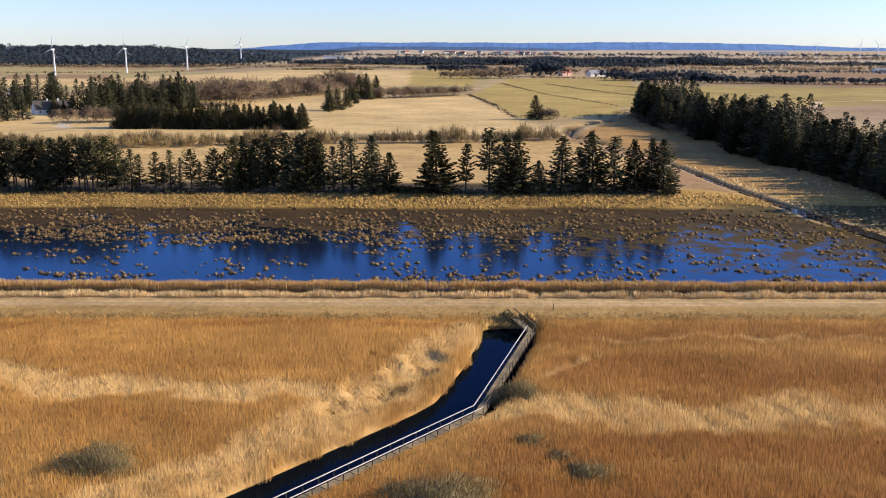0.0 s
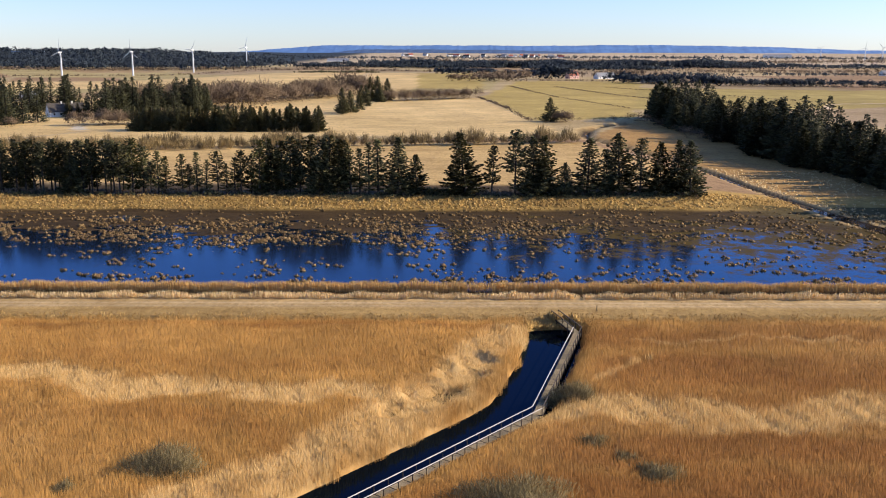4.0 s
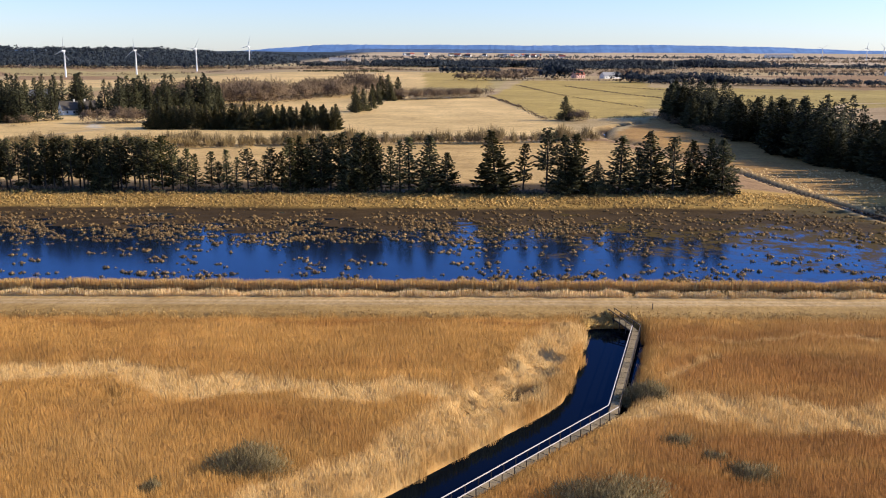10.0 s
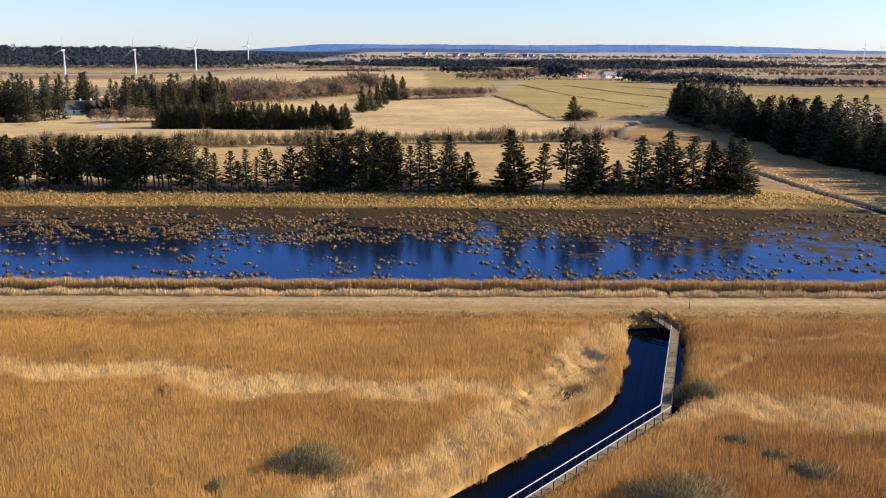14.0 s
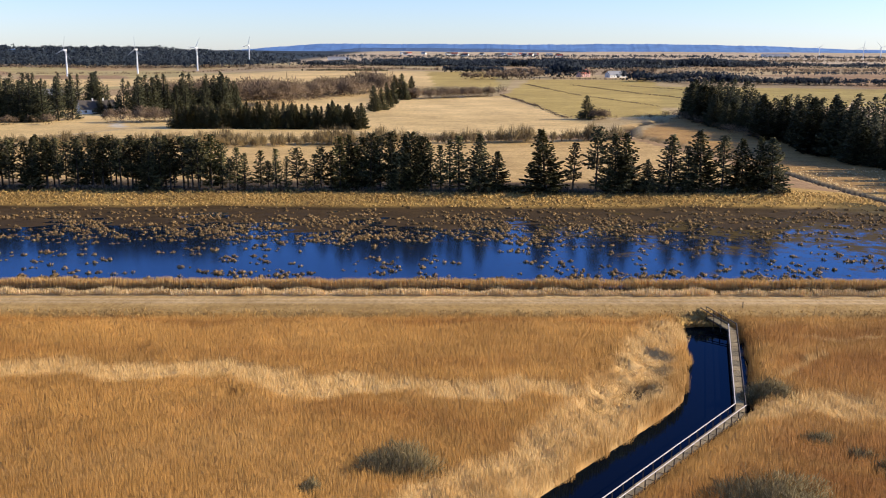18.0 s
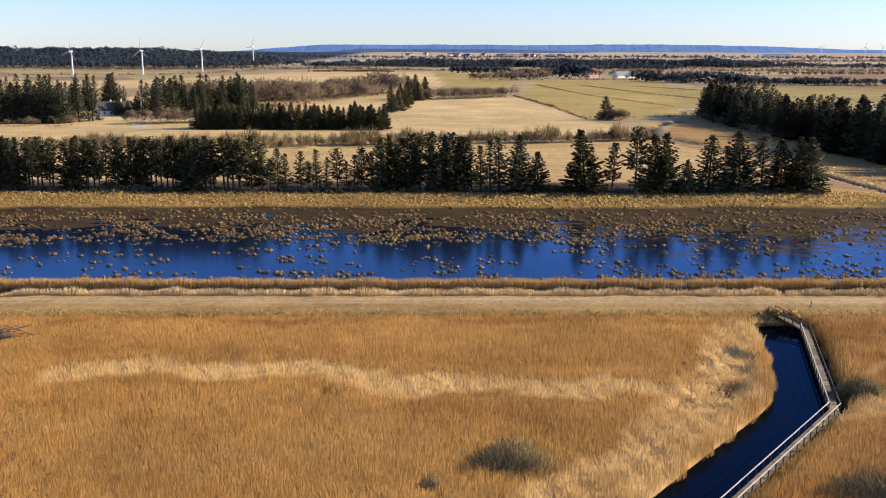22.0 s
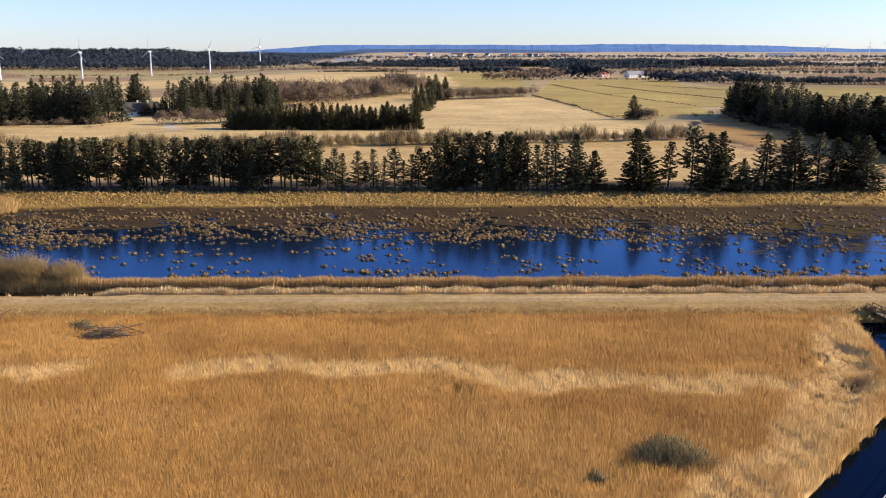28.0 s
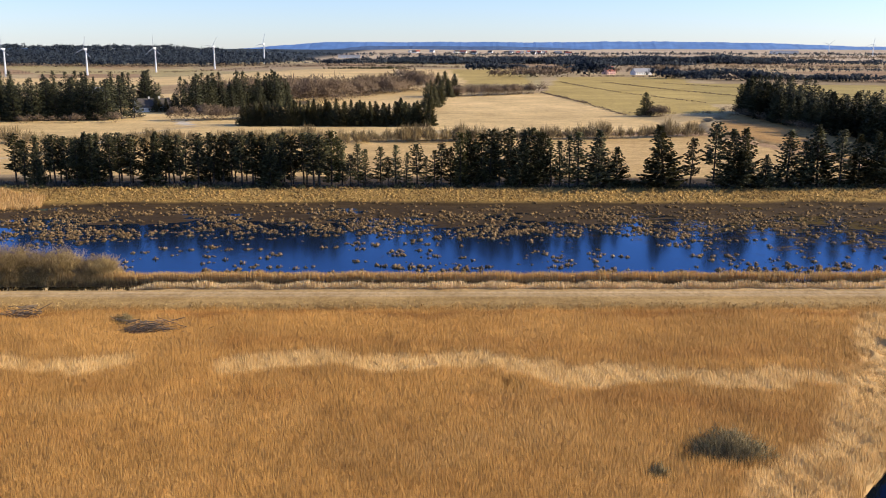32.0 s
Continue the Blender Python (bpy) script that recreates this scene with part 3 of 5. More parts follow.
def twig_arrays(rng, h, r, stems, forks):
    """Leafless branching: stems from one foot, forking twice into fine twigs."""
    feet, tips, widths = [], [], []
    for _ in range(stems):
        a, out = rng.uniform(0, 2 * math.pi), r * math.sqrt(rng.uniform(0, 1)) * 0.6
        top = np.array([math.cos(a) * out, math.sin(a) * out, h * rng.uniform(0.4, 0.62)])
        foot = np.array([*rng.normal(0, 0.10 * r, 2), -0.15])
        feet.append(foot); tips.append(top * 1.15); widths.append(0.035 * h * rng.uniform(0.6, 1.2))
        for _ in range(forks):
            b = foot + (top - foot) * rng.uniform(0.35, 1.0)
            a2 = rng.uniform(0, 2 * math.pi)
            ln = h * rng.uniform(0.2, 0.45)
            e = b + np.array([math.cos(a2) * ln * 0.55, math.sin(a2) * ln * 0.55, ln * rng.uniform(0.45, 0.95)])
            e[2] = min(e[2], h * (1.02 - 0.35 * (np.hypot(e[0], e[1]) / r) ** 2))
            feet.append(b); tips.append(e); widths.append(0.018 * h * rng.uniform(0.7, 1.5))
            for _ in range(2):
                g = b + (e - b) * rng.uniform(0.4, 0.95)
                d = rng.normal(0, 1, 3)
                d[2] = abs(d[2]) * 0.6
                feet.append(g); tips.append(g + d * h * 0.09); widths.append(0.014 * h)
    return np.array(feet), np.array(tips), np.array(widths)


def bush_mesh(name, seed, h, r, stems, forks, material):
    """A rounded leafless bush: stems from the foot, fine twigs out to a lobed dome."""
    rng = np.random.default_rng(seed)
    a, b, w = twig_arrays(rng, h, r, stems, forks)
    m = int(2400 + 1900 * r)
    d = rng.normal(0, 1, (m, 3))
    d[:, 2] = np.abs(d[:, 2])
    d /= np.linalg.norm(d, axis=1, keepdims=True)
    az = np.arctan2(d[:, 1], d[:, 0])
    lobes = 1 + 0.14 * np.sin(3 * az + seed) + 0.09 * np.sin(7 * az + 2 * seed)
    size = np.array([r, r * 0.8, h * 0.95])
    lo = d * size * (lobes * rng.uniform(0.35, 0.8, m))[:, None]
    hi = lo + (d * 0.5 + rng.normal(0, 0.35, (m, 3)) + np.array([0, 0, 0.35])) * rng.uniform(0.3, 0.75, (m, 1))
    v, f = sprays(np.concatenate([a, lo]), np.concatenate([b, hi]), np.concatenate([w * 0.35, rng.uniform(0.035, 0.08, m)]), rng.uniform(0, math.pi, len(a) + m), 0.45)
    v, nrm = rounded(v, np.zeros((len(f), 3)), 0.42, 0.35)
    return soup(name, v, f, material, None, nrm)


def tree_thing(name, meshes, x, y, label, group, scale=1.0, turn=0.0, sink=0.0):
    root = new(name)
    part("crown", meshes[0], root)
    part("trunk", meshes[1], root)
    root.matrix_basis = pose(x, y, ground_at(x, y) - sink, 0, 0, turn)
    root.scale = (scale, scale, scale)
    return tagged(root, label, "tree", group)


def place_tree(proto, x, y, scale, turn, lean=0.0):
    """A further tree like proto, or proto itself the first time."""
    m = pose(x, y, ground_at(x, y), lean, lean * 0.7, turn)
    ob = copy_thing(proto, m)
    ob.scale = scale if isinstance(scale, tuple) else (scale, scale, scale)
    return ob


def joined(name, items, share, label, seed):
    """Many trees of a wood in one growth; share: the part of the sprays that is kept."""
    rng = np.random.default_rng(seed)
    vs, fs, ns, base, slots = [], [], [], 0, []
    for (crown, trunk), m in items:
        for slot, me in enumerate((crown, trunk)):
            co = np.empty(len(me.vertices) * 3, np.float32)
            me.vertices.foreach_get("co", co)
            co = co.reshape(-1, 3)
            if slot == 0:
                q = co.reshape(-1, 4, 3)
                co = q[rng.random(len(q)) < share].reshape(-1, 3)
                f = np.arange(len(co)).reshape(-1, 4)
            else:
                ix = np.empty(len(me.loops), np.int32)
                me.loops.foreach_get("vertex_index", ix)
                f = ix.reshape(-1, 4)
            mm = np.array(m)
            co = co @ mm[:3, :3].T + mm[:3, 3]
            if slot == 0:
                heart = np.stack([np.full(len(f), mm[0, 3]), np.full(len(f), mm[1, 3]), co.reshape(-1, 4, 3)[:, 0, 2] - 1.0], 1)
                co, nrm = rounded(co, heart, 0.45, 0.2)
            else:
                nrm = np.tile((0.0, -1.0, 0.0), (len(co), 1))
            ns.append(nrm)
            vs.append(co)
            fs.append(f + base)
            slots.append(np.full(len(f), slot, np.int32))
            base += len(co)
    me = soup(name, np.concatenate(vs), np.concatenate(fs), items[0][0][0].materials[0], None, np.concatenate(ns))
    me.materials.append(BARK)
    me.polygons.foreach_set("material_index", np.concatenate(slots))
    return tagged(new(name, me), label, "wood", kind="stuff")


# ---- shelter belt along the far shore ----
SPRUCES = [conifer_meshes(11 + k, 14.0, r, b, n, sh, lo, 0.06) for k, (r, b, n, sh, lo) in enumerate(
    [(4.9, 0.4, 120, 0.92, 1.0), (4.4, 0.5, 112, 0.85, 0.95), (5.3, 0.4, 124, 0.9, 1.0), (4.0, 0.8, 104, 0.85, 0.8), (4.6, 0.6, 114, 0.8, 0.9)])]
BELT = [conifer_meshes(91 + k, 13.5, r, bb, n, sh, 0.6, th) for k, (r, bb, n, sh, th) in enumerate([(3.1, 3.6, 84, 0.42, 0.30), (2.8, 3.0, 80, 0.5, 0.26), (3.3, 4.4, 84, 0.38, 0.34)])]
# thin young pines (two) and dense ones (two)
PINES = [conifer_meshes(31 + k, 13.5, r, b, n, sh, lo, th, 0.3, NEEDLE if k == 2 else PINE, sz) for k, (r, b, n, sh, lo, th, sz) in enumerate(
    [(2.7, 1.6, 84, 0.6, 0.6, 0.35, 0.95), (2.4, 1.0, 78, 0.65, 0.7, 0.25, 0.95), (3.3, 0.8, 92, 0.45, 0.6, 0.25, 1.1), (3.7, 1.0, 96, 0.5, 0.55, 0.3, 1.1)])]
rng = np.random.default_rng(5)

# place along the row, height, kind: s spruce, p pine, t thin young pine, d dense pine
ROW_WEST = "-184:13.4p -181:12p -178:11s -173.7:13.1p -170.5:12.6p -167.3:12p -165:14s -162.6:13.6p -158.7:13.4p -155.2:13p -152.6:12.6p -147:13.6s -142.2:13p -139:13.4p -134.8:13.4p -130.8:13p"
ROW_MID = "-128:13.4p -125.5:13.8p -122.7:13.2p -120:14p -117:13p -115:13.4s -112:13.6p -109.5:13.1p -106.3:13.7p -103.3:14p -101.7:13.3p -98.7:14.2d -95.8:9.5t -93.6:8.4p -91.4:11.2t -89.6:9.8t -85.6:10.2t -83.4:7.5p -81.4:10.8t -78.6:9t -75.6:11p -73.2:8t -71:9.5t -69.2:11.4p -66.6:10d"
ROW_GROVE = "-64:14d -61:14.4s -58.4:13.6d -56.1:14.8d -53.4:14p -50.6:15.1d -48.1:14.8s -45.4:15.2d -43.3:14.3p -41.5:13.8d -39.6:12.8t -37.2:12t -34.7:13.6t -32.3:14.4t"
ROW_EAST = "-27:14.9s -22:10.6s -9:16.2s -1.8:12.6p 4.6:16.6p 9.5:15.2s 12.2:15.5s 17.7:8.7s 23.9:15s 29.4:12p 32.8:16.1s 38.1:14.7p 43.6:13.8s 48.2:14.4s 51.6:14.3s"
belt_n = 0
ROW_PROTO = {}
for row in (ROW_WEST, ROW_MID, ROW_GROVE, ROW_EAST):
    for item in row.split():
        xs, rest = item.split(":")
        x, h, kind = float(xs), float(rest[:-1]), rest[-1]
        y = 254.2 + 0.026 * x + rng.uniform(-1.3, 1.6)
        if kind == "s":
            key, tall, word = ("s", belt_n % 5), 14.0, "dark green spruce of the shelter belt, branched low"
            mesh = SPRUCES[belt_n % 5]
        else:
            pick = {"p": belt_n % 3, "t": belt_n % 2, "d": 2 + belt_n % 2}[kind]
            key, tall, mesh = (kind, pick), 13.5, BELT[pick] if kind == "p" else PINES[pick]
            word = {"p": "slender shelter belt conifer with bare lower trunk", "t": "thin young pine with sparse crown", "d": "bushy dense dark pine in the shelter belt"}[kind]
        s = h / tall
        wide = s * (1.3 if kind == "t" else 1.0) * rng.uniform(0.9, 1.1) * (1.25 if x > -30 and kind == "s" else 1.0)
        if key not in ROW_PROTO:
            ob = ROW_PROTO[key] = tree_thing("pine_tree" if kind != "s" else "spruce_tree", mesh, x, y, word, "trees of the shelter belt", 1.0, rng.uniform(0, 360))
            ob.scale = (wide, wide, s)
        else:
            place_tree(ROW_PROTO[key], x, y, (wide, wide, s), rng.uniform(0, 360), rng.normal(0, 1.2))
        belt_n += 1
# a second line behind, where the belt is dense
for x0, x1, step in ((-183, -97, 3.0), (-64, -41, 4.0)):
    x = x0
    while x < x1:
        kind = ("p", int(rng.integers(0, 3))) if rng.random() < 0.7 else ("s", 3)
        s = rng.uniform(0.84, 1.0)
        place_tree(ROW_PROTO[kind], x, 258.4 + 0.026 * x + rng.uniform(-1.2, 1.2), (s, s, s), rng.uniform(0, 360), rng.normal(0, 1.0))
        x += step * rng.uniform(0.8, 1.2)


def scrub(name, points, n, h0, h1, spread, material, label, seed, category="scrub", per=16, wide=0.05):
    """A thicket along a line or spread over an area: leafless bushes joined into one growth."""
    rng = np.random.default_rng(seed)
    pts = np.array(points, float)
    seg = np.linalg.norm(np.diff(pts, axis=0), axis=1)
    cum = np.concatenate([[0], np.cumsum(seg)])
    s = rng.uniform(0, cum[-1], n)
    cx = np.interp(s, cum, pts[:, 0]) + rng.normal(0, spread, n)
    cy = np.interp(s, cum, pts[:, 1]) + rng.normal(0, spread, n)
    hh = rng.uniform(h0, h1, n) * (0.8 + 0.35 * wave(cx, cy, 9.0, seed))
    foot = np.repeat(np.stack([cx, cy, land_z(cx, cy) - 0.1], 1), per, 0)
    hr = np.repeat(hh, per)
    a = rng.uniform(0, 2 * np.pi, n * per)
    lean = np.sqrt(rng.uniform(0, 1, n * per)) * hr * 0.42
    start = rng.uniform(0, 0.45, n * per)
    top = np.stack([np.cos(a) * lean, np.sin(a) * lean, hr * (1.0 - 0.45 * (lean / hr / 0.42) ** 2) * rng.uniform(0.75, 1.05, n * per)], 1)
    v, f = sprays(foot + top * start[:, None] * np.array([0.6, 0.6, 1.0]), foot + top, hr * wide * rng.uniform(0.6, 1.6, n * per), rng.uniform(0, np.pi, n * per), 0.6)
    v, nrm = rounded(v, foot, 0.5, 0.2)
    return tagged(new(name, soup(name, v, f, material, None, nrm)), label, category, kind="stuff")


def along(rng, points, n, spread):
    pts = np.array(points, float)
    cum = np.concatenate([[0], np.cumsum(np.linalg.norm(np.diff(pts, axis=0), axis=1))])
    s = rng.uniform(0, cum[-1], n)
    return np.interp(s, cum, pts[:, 0]) + rng.normal(0, spread, n), np.interp(s, cum, pts[:, 1]) + rng.normal(0, spread, n)


def domes(name, points, n, h0, h1, spread, material, label, seed, category, per, wide, plump, inner):
    """Rounded crowns joined into one growth: twigs or clumps fanning out to a domed outline."""
    rng = np.random.default_rng(seed)
    cx, cy = along(rng, points, n, spread)
    hh = rng.uniform(h0, h1, n) * (0.85 + 0.25 * wave(cx, cy, 22.0, seed))
    m = n * per
    hr = np.repeat(hh, per)[:, None]
    mid = np.repeat(np.stack([cx, cy, land_z(cx, cy)], 1), per, 0) + hr * np.array([0, 0, 0.42])
    d = rng.normal(0, 1, (m, 3))
    d[:, 2] = np.where(rng.random(m) < 0.75, np.abs(d[:, 2]), d[:, 2] * 0.8)
    d /= np.linalg.norm(d, axis=1, keepdims=True)
    size = np.array([plump, plump, 0.58])
    lo = mid + d * hr * size * rng.uniform(inner * 0.6, inner * 1.2, (m, 1))
    hi = lo + (d * 0.55 + rng.normal(0, 0.55, (m, 3)) + np.array([0, 0, 0.15])) * hr * rng.uniform(0.07, 0.16, (m, 1))
    v, f = sprays(lo, hi, hr[:, 0] * wide * rng.uniform(0.6, 1.5, m), rng.uniform(0, np.pi, m), 0.55)
    v, nrm = rounded(v, mid - hr * np.array([0, 0, 0.15]), 0.65, 0.1)
    return tagged(new(name, soup(name, v, f, material, None, nrm)), label, category, kind="stuff")


def thicket(name, points, n, h0, h1, spread, material, label, seed, category="scrub", per=56, wide=0.035, plump=0.55):
    """Leafless rounded bushes or trees."""
    return domes(name, points, n, h0, h1, spread, material, label, seed, category, int(per * 2.8), wide * 1.15, plump, 0.78)


def woods(name, points, n, h0, h1, spread, material, label, seed, per=10):
    """A far wood or belt of trees with dense ragged crowns."""
    return domes(name, points, int(n * 1.25), h0, h1, spread, material, label, seed, "wood", int(per * 2.4), 0.25, 0.5, 0.55)


scrub("belt_undergrowth", [(-186, 248.5), (-60, 252.6), (53, 255.5)], 700, 0.8, 2.2, 1.6, TWIG, "low brown undergrowth beneath the shelter belt", 71, per=14, wide=0.09)
# The dark bramble row doubles as a painted shadow band before the trees.
scrub("bramble_shade_strip", [(-188, 244.6), (-60, 249.6), (54, 252.6)], 900, 0.7, 1.6, 0.7, NEEDLE, "dark bramble strip along the belt's foot, standing in for shade too", 171, per=14, wide=0.12)
scrub("dark_bramble_thicket", [(-24, 252.6), (-10, 253)], 60, 1.6, 2.8, 0.9, NEEDLE, "dark evergreen thicket between the belt's trees", 72, per=26, wide=0.10)
scrub("willow_hedge", [(-250, 360), (-97, 375), (-12, 388), (36, 402)], 420, 4.0, 8.0, 2.2, HEDGE, "leafless willow hedge between two fields", 73, per=46, wide=0.022)
scrub("tall_hedge_willows", [(-97, 375), (-12, 388), (36, 402)], 60, 7.0, 10.5, 2.0, HEDGE, "taller leafless willows in the field hedge", 173, per=70, wide=0.016)
scrub("yellow_willow_scrub", [(-190, 352), (-120, 364), (-60, 378)], 240, 3.5, 7.0, 3.0, WILLOW, "yellowish leafless willow scrub", 74, per=46, wide=0.022)

# ---- spruce plantation east of the canal ----
FOREST = [conifer_meshes(61 + k, 18.0, r, 0.4, n, sh, 0.75, 0.0, 0.25, FORESTNEEDLE, 1.35) for k, (r, n, sh) in enumerate(((5.6, 112, 0.85), (5.0, 106, 0.78), (6.2, 114, 0.85), (5.4, 108, 0.7)))]
FOREST_EDGE = [(88, 553), (94, 480), (100, 426), (107, 370), (112, 306), (114.5, 262), (118, 222)]
rng = np.random.default_rng(6)
protos, interior = [], []
edge = np.array(FOREST_EDGE, float)
cum = np.concatenate([[0], np.cumsum(np.linalg.norm(np.diff(edge, axis=0), axis=1))])
for deep in range(4):
    s = 2.0 + deep * 2.3
    while s < cum[-1]:
        x = np.interp(s, cum, edge[:, 0]) + 3 + deep * 6.0 + rng.normal(0, 1.6) + 2.2 * math.sin(s / 19 + 1) + 1.4 * math.sin(s / 7.3)
        y = np.interp(s, cum, edge[:, 1]) + rng.normal(0, 1.2)
        k = int(rng.integers(0, 4))
        sc = rng.uniform(0.74, 1.08) * (0.98 if deep == 0 else 1.03) * (1.0 + 0.12 * math.sin(s / 23) + 0.08 * math.sin(s / 9.1))
        if deep:
            interior.append((FOREST[k], pose(x, y, ground_at(x, y), 0, 0, rng.uniform(0, 360)) @ Matrix.Scale(sc, 4)))
        elif len(protos) < 4:
            k = len(protos)
            protos.append(tree_thing("spruce_tree", FOREST[k], x, y, "tall dark plantation spruce branched to the ground", "spruces of the plantation", sc, rng.uniform(0, 360)))
        else:
            place_tree(protos[k], x, y, (sc * 1.18, sc * 1.18, sc), rng.uniform(0, 360), rng.normal(0, 0.8))
        s += rng.uniform(4.2, 5.6) if deep == 0 else rng.uniform(5.0, 7.0)
joined("plantation_interior", interior, 0.36, "dense dark spruces inside the plantation", 66)
thicket("plantation_edge_scrub", [(80, 540), (88, 500), (97, 420)], 90, 3, 6, 2.5, TWIG, "bare brown scrub along the plantation's edge", 75, per=24, wide=0.04)

# ---- groves and single trees on the fields ----
grove_protos = []
rng = np.random.default_rng(7)
for i in range(66):
    x = -167 + (i % 33) * 2.72 + rng.normal(0, 0.8)
    y = 446 + (i // 33) * 6 + rng.normal(0, 1.5)
    sc = rng.uniform(0.62, 0.80) * (1.12 if i % 33 in (27, 28, 6) else 1.0)
    if len(grove_protos) < 3:
        grove_protos.append(tree_thing("spruce_tree", SPRUCES[(0, 2, 4)[len(grove_protos)]], x, y, "dark spruce in a planted field grove", "spruces of the field grove", sc * 1.1, rng.uniform(0, 360)))
    else:
        place_tree(grove_protos[i % 3], x, y, sc * 1.1, rng.uniform(0, 360), 1.0)
for x, y, h in ((-86, 572, 15), (-82, 580, 13), (-84, 562, 11), (-79, 600, 12), (-79, 640, 14), (-83, 700, 17), (-78, 705, 18), (-71, 708, 16), (-75, 690, 13), (-88, 690, 12)):
    place_tree(grove_protos[int(h) % 3], x, y, h / 14, rng.uniform(0, 360), 1.0)
lone = place_tree(grove_protos[0], 34, 514, (1.15, 1.15, 0.9), 40)
tagged(lone, "lone dark spruce beside a bare bush on a field corner")
thicket("bare_bush_by_spruce", [(37, 513), (43, 513)], 26, 5, 8, 1.8, TWIG, "round bare bush beside the lone spruce", 76, per=60, wide=0.03)
thicket("field_corner_bushes", [(22, 522), (30, 517), (60, 520), (80, 530)], 40, 1.5, 3.5, 2.0, TWIG, "low bare bushes along a field corner", 77, per=40)
thicket("bare_copse", [(-72, 700), (-40, 722), (-8, 748)], 150, 8, 12, 5, TWIG, "reddish-brown leafless copse at the field's end", 78, "wood", per=60, wide=0.03)
farm_wood = []
for x0, y0, x1, y1, n, spread in ((-335, 470, -241, 484, 84, 6), (-222, 545, -172, 592, 60, 8), (-340, 560, -250, 600, 40, 9)):
    for k in range(n):
        q = (k + rng.uniform(-0.4, 0.4)) / (n - 1)
        x, y = x0 + (x1 - x0) * q + rng.normal(0, spread * 0.6), y0 + (y1 - y0) * q + rng.normal(0, spread)
        farm_wood.append((SPRUCES[k % 5], pose(x, y, ground_at(x, y), 0, 0, rng.uniform(0, 360)) @ Matrix.Scale(rng.uniform(0.85, 1.6), 4)))
joined("conifer_wood", farm_wood, 0.45, "dark conifer wood around the farmhouse", 67).data.materials[0] = FORESTNEEDLE
for x, y in ((-238, 539), (-233.5, 541), (-230, 544), (-227, 540)):
    place_tree(grove_protos[0], x, y, rng.uniform(0.55, 0.75), rng.uniform(0, 360))
thicket("bare_wood_by_farm", [(-203, 478), (-188, 488), (-168, 490)], 34, 6, 10, 5, TWIG, "rounded brown leafless thicket by the gravel drive", 82, "wood", per=150, wide=0.035, plump=0.75)
thicket("bare_wood_centre", [(-225, 655), (-185, 690), (-150, 720), (-105, 800)], 175, 10, 18, 12, TWIG, "brown leafless woodland between the fields", 83, "wood", per=140, wide=0.03, plump=0.72)
thicket("bare_trees_behind_farm", [(-232, 600), (-190, 612), (-150, 640)], 60, 13, 20, 9, TWIG, "tall leafless trees behind the farmhouse", 181, "wood", per=130, wide=0.022, plump=0.5)
thicket("wood_edge_bushes", [(-320, 450), (-262, 460), (-228, 466)], 60, 3, 6, 3, TWIG, "brown bushes along the wood's edge", 182, per=40, wide=0.04)
thicket("hedge_in_field", [(-165, 655), (-130, 690)], 110, 3, 5, 2.5, TWIG, "low brown hedge in a stubble field", 84, per=24)

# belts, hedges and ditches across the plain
woods("far_belt_conifers", [(-62, 1345), (20, 1345)], 150, 8, 12, 5, HAZENEEDLE, "straight rank of dark conifers across the plain", 85)
woods("far_belt_conifers", [(32, 1335), (108, 1330)], 150, 8, 12, 5, HAZENEEDLE, "straight rank of dark conifers across the plain", 185)
woods("far_belt_conifers", [(-330, 1800), (-190, 1820), (40, 1840)], 420, 8, 13, 8, HAZENEEDLE, "dark conifer belt across the plain", 86)
woods("far_wood", [(-190, 1950), (60, 1960), (540, 1930)], 2600, 13, 21, 26, HAZENEEDLE, "broad dark wood on the plain", 87)
woods("far_wood", [(90, 1640), (330, 1660)], 420, 9, 14, 14, HAZENEEDLE, "broad dark wood on the plain", 187)
woods("far_wood_west", [(-1700, 1990), (-1000, 1960), (-470, 1930)], 1700, 14, 21, 45, HAZENEEDLE, "long dark forest along the western plain", 88)
woods("far_wood_west", [(-2100, 2520), (-1300, 2480), (-600, 2420)], 1300, 15, 22, 90, HAZENEEDLE, "long dark forest along the western plain", 188)
woods("far_wood_west", [(-1900, 2240), (-1150, 2200), (-520, 2160)], 1200, 14, 20, 60, HAZENEEDLE, "long dark forest along the western plain", 288)
woods("far_wood_edge", [(-1500, 1850), (-800, 1840), (-430, 1850)], 500, 5, 10, 14, TWIG, "brown leafless edge of the western forest", 89)
woods("wood_by_barn", [(150, 1052), (178, 1046), (206, 1040)], 130, 10, 17, 7, HAZENEEDLE, "dark wood beside the long white barn", 190)
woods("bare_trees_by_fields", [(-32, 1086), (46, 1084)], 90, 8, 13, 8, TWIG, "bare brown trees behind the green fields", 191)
woods("far_tree_row", [(214, 1002), (262, 996), (335, 985)], 150, 8, 13, 5, HAZENEEDLE, "ragged row of dark trees behind the green fields", 192)
woods("far_brown_wood", [(330, 1480), (800, 1440), (1200, 1400)], 520, 6, 10, 16, TWIG, "low brown leafless wood on the eastern plain", 193)
scrub("dark_field_hedge", [(-262, 1386), (-145, 1384)], 170, 4, 6, 3, NEEDLE, "dark clipped hedge beside the far fields", 194, per=16, wide=0.12)
woods("far_belt_east", [(170, 1010), (300, 1000), (480, 960)], 330, 5, 9, 5, HAZENEEDLE, "row of dark trees behind the green fields", 90)
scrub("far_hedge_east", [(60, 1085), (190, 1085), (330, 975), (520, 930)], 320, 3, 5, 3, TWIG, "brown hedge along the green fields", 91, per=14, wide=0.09)
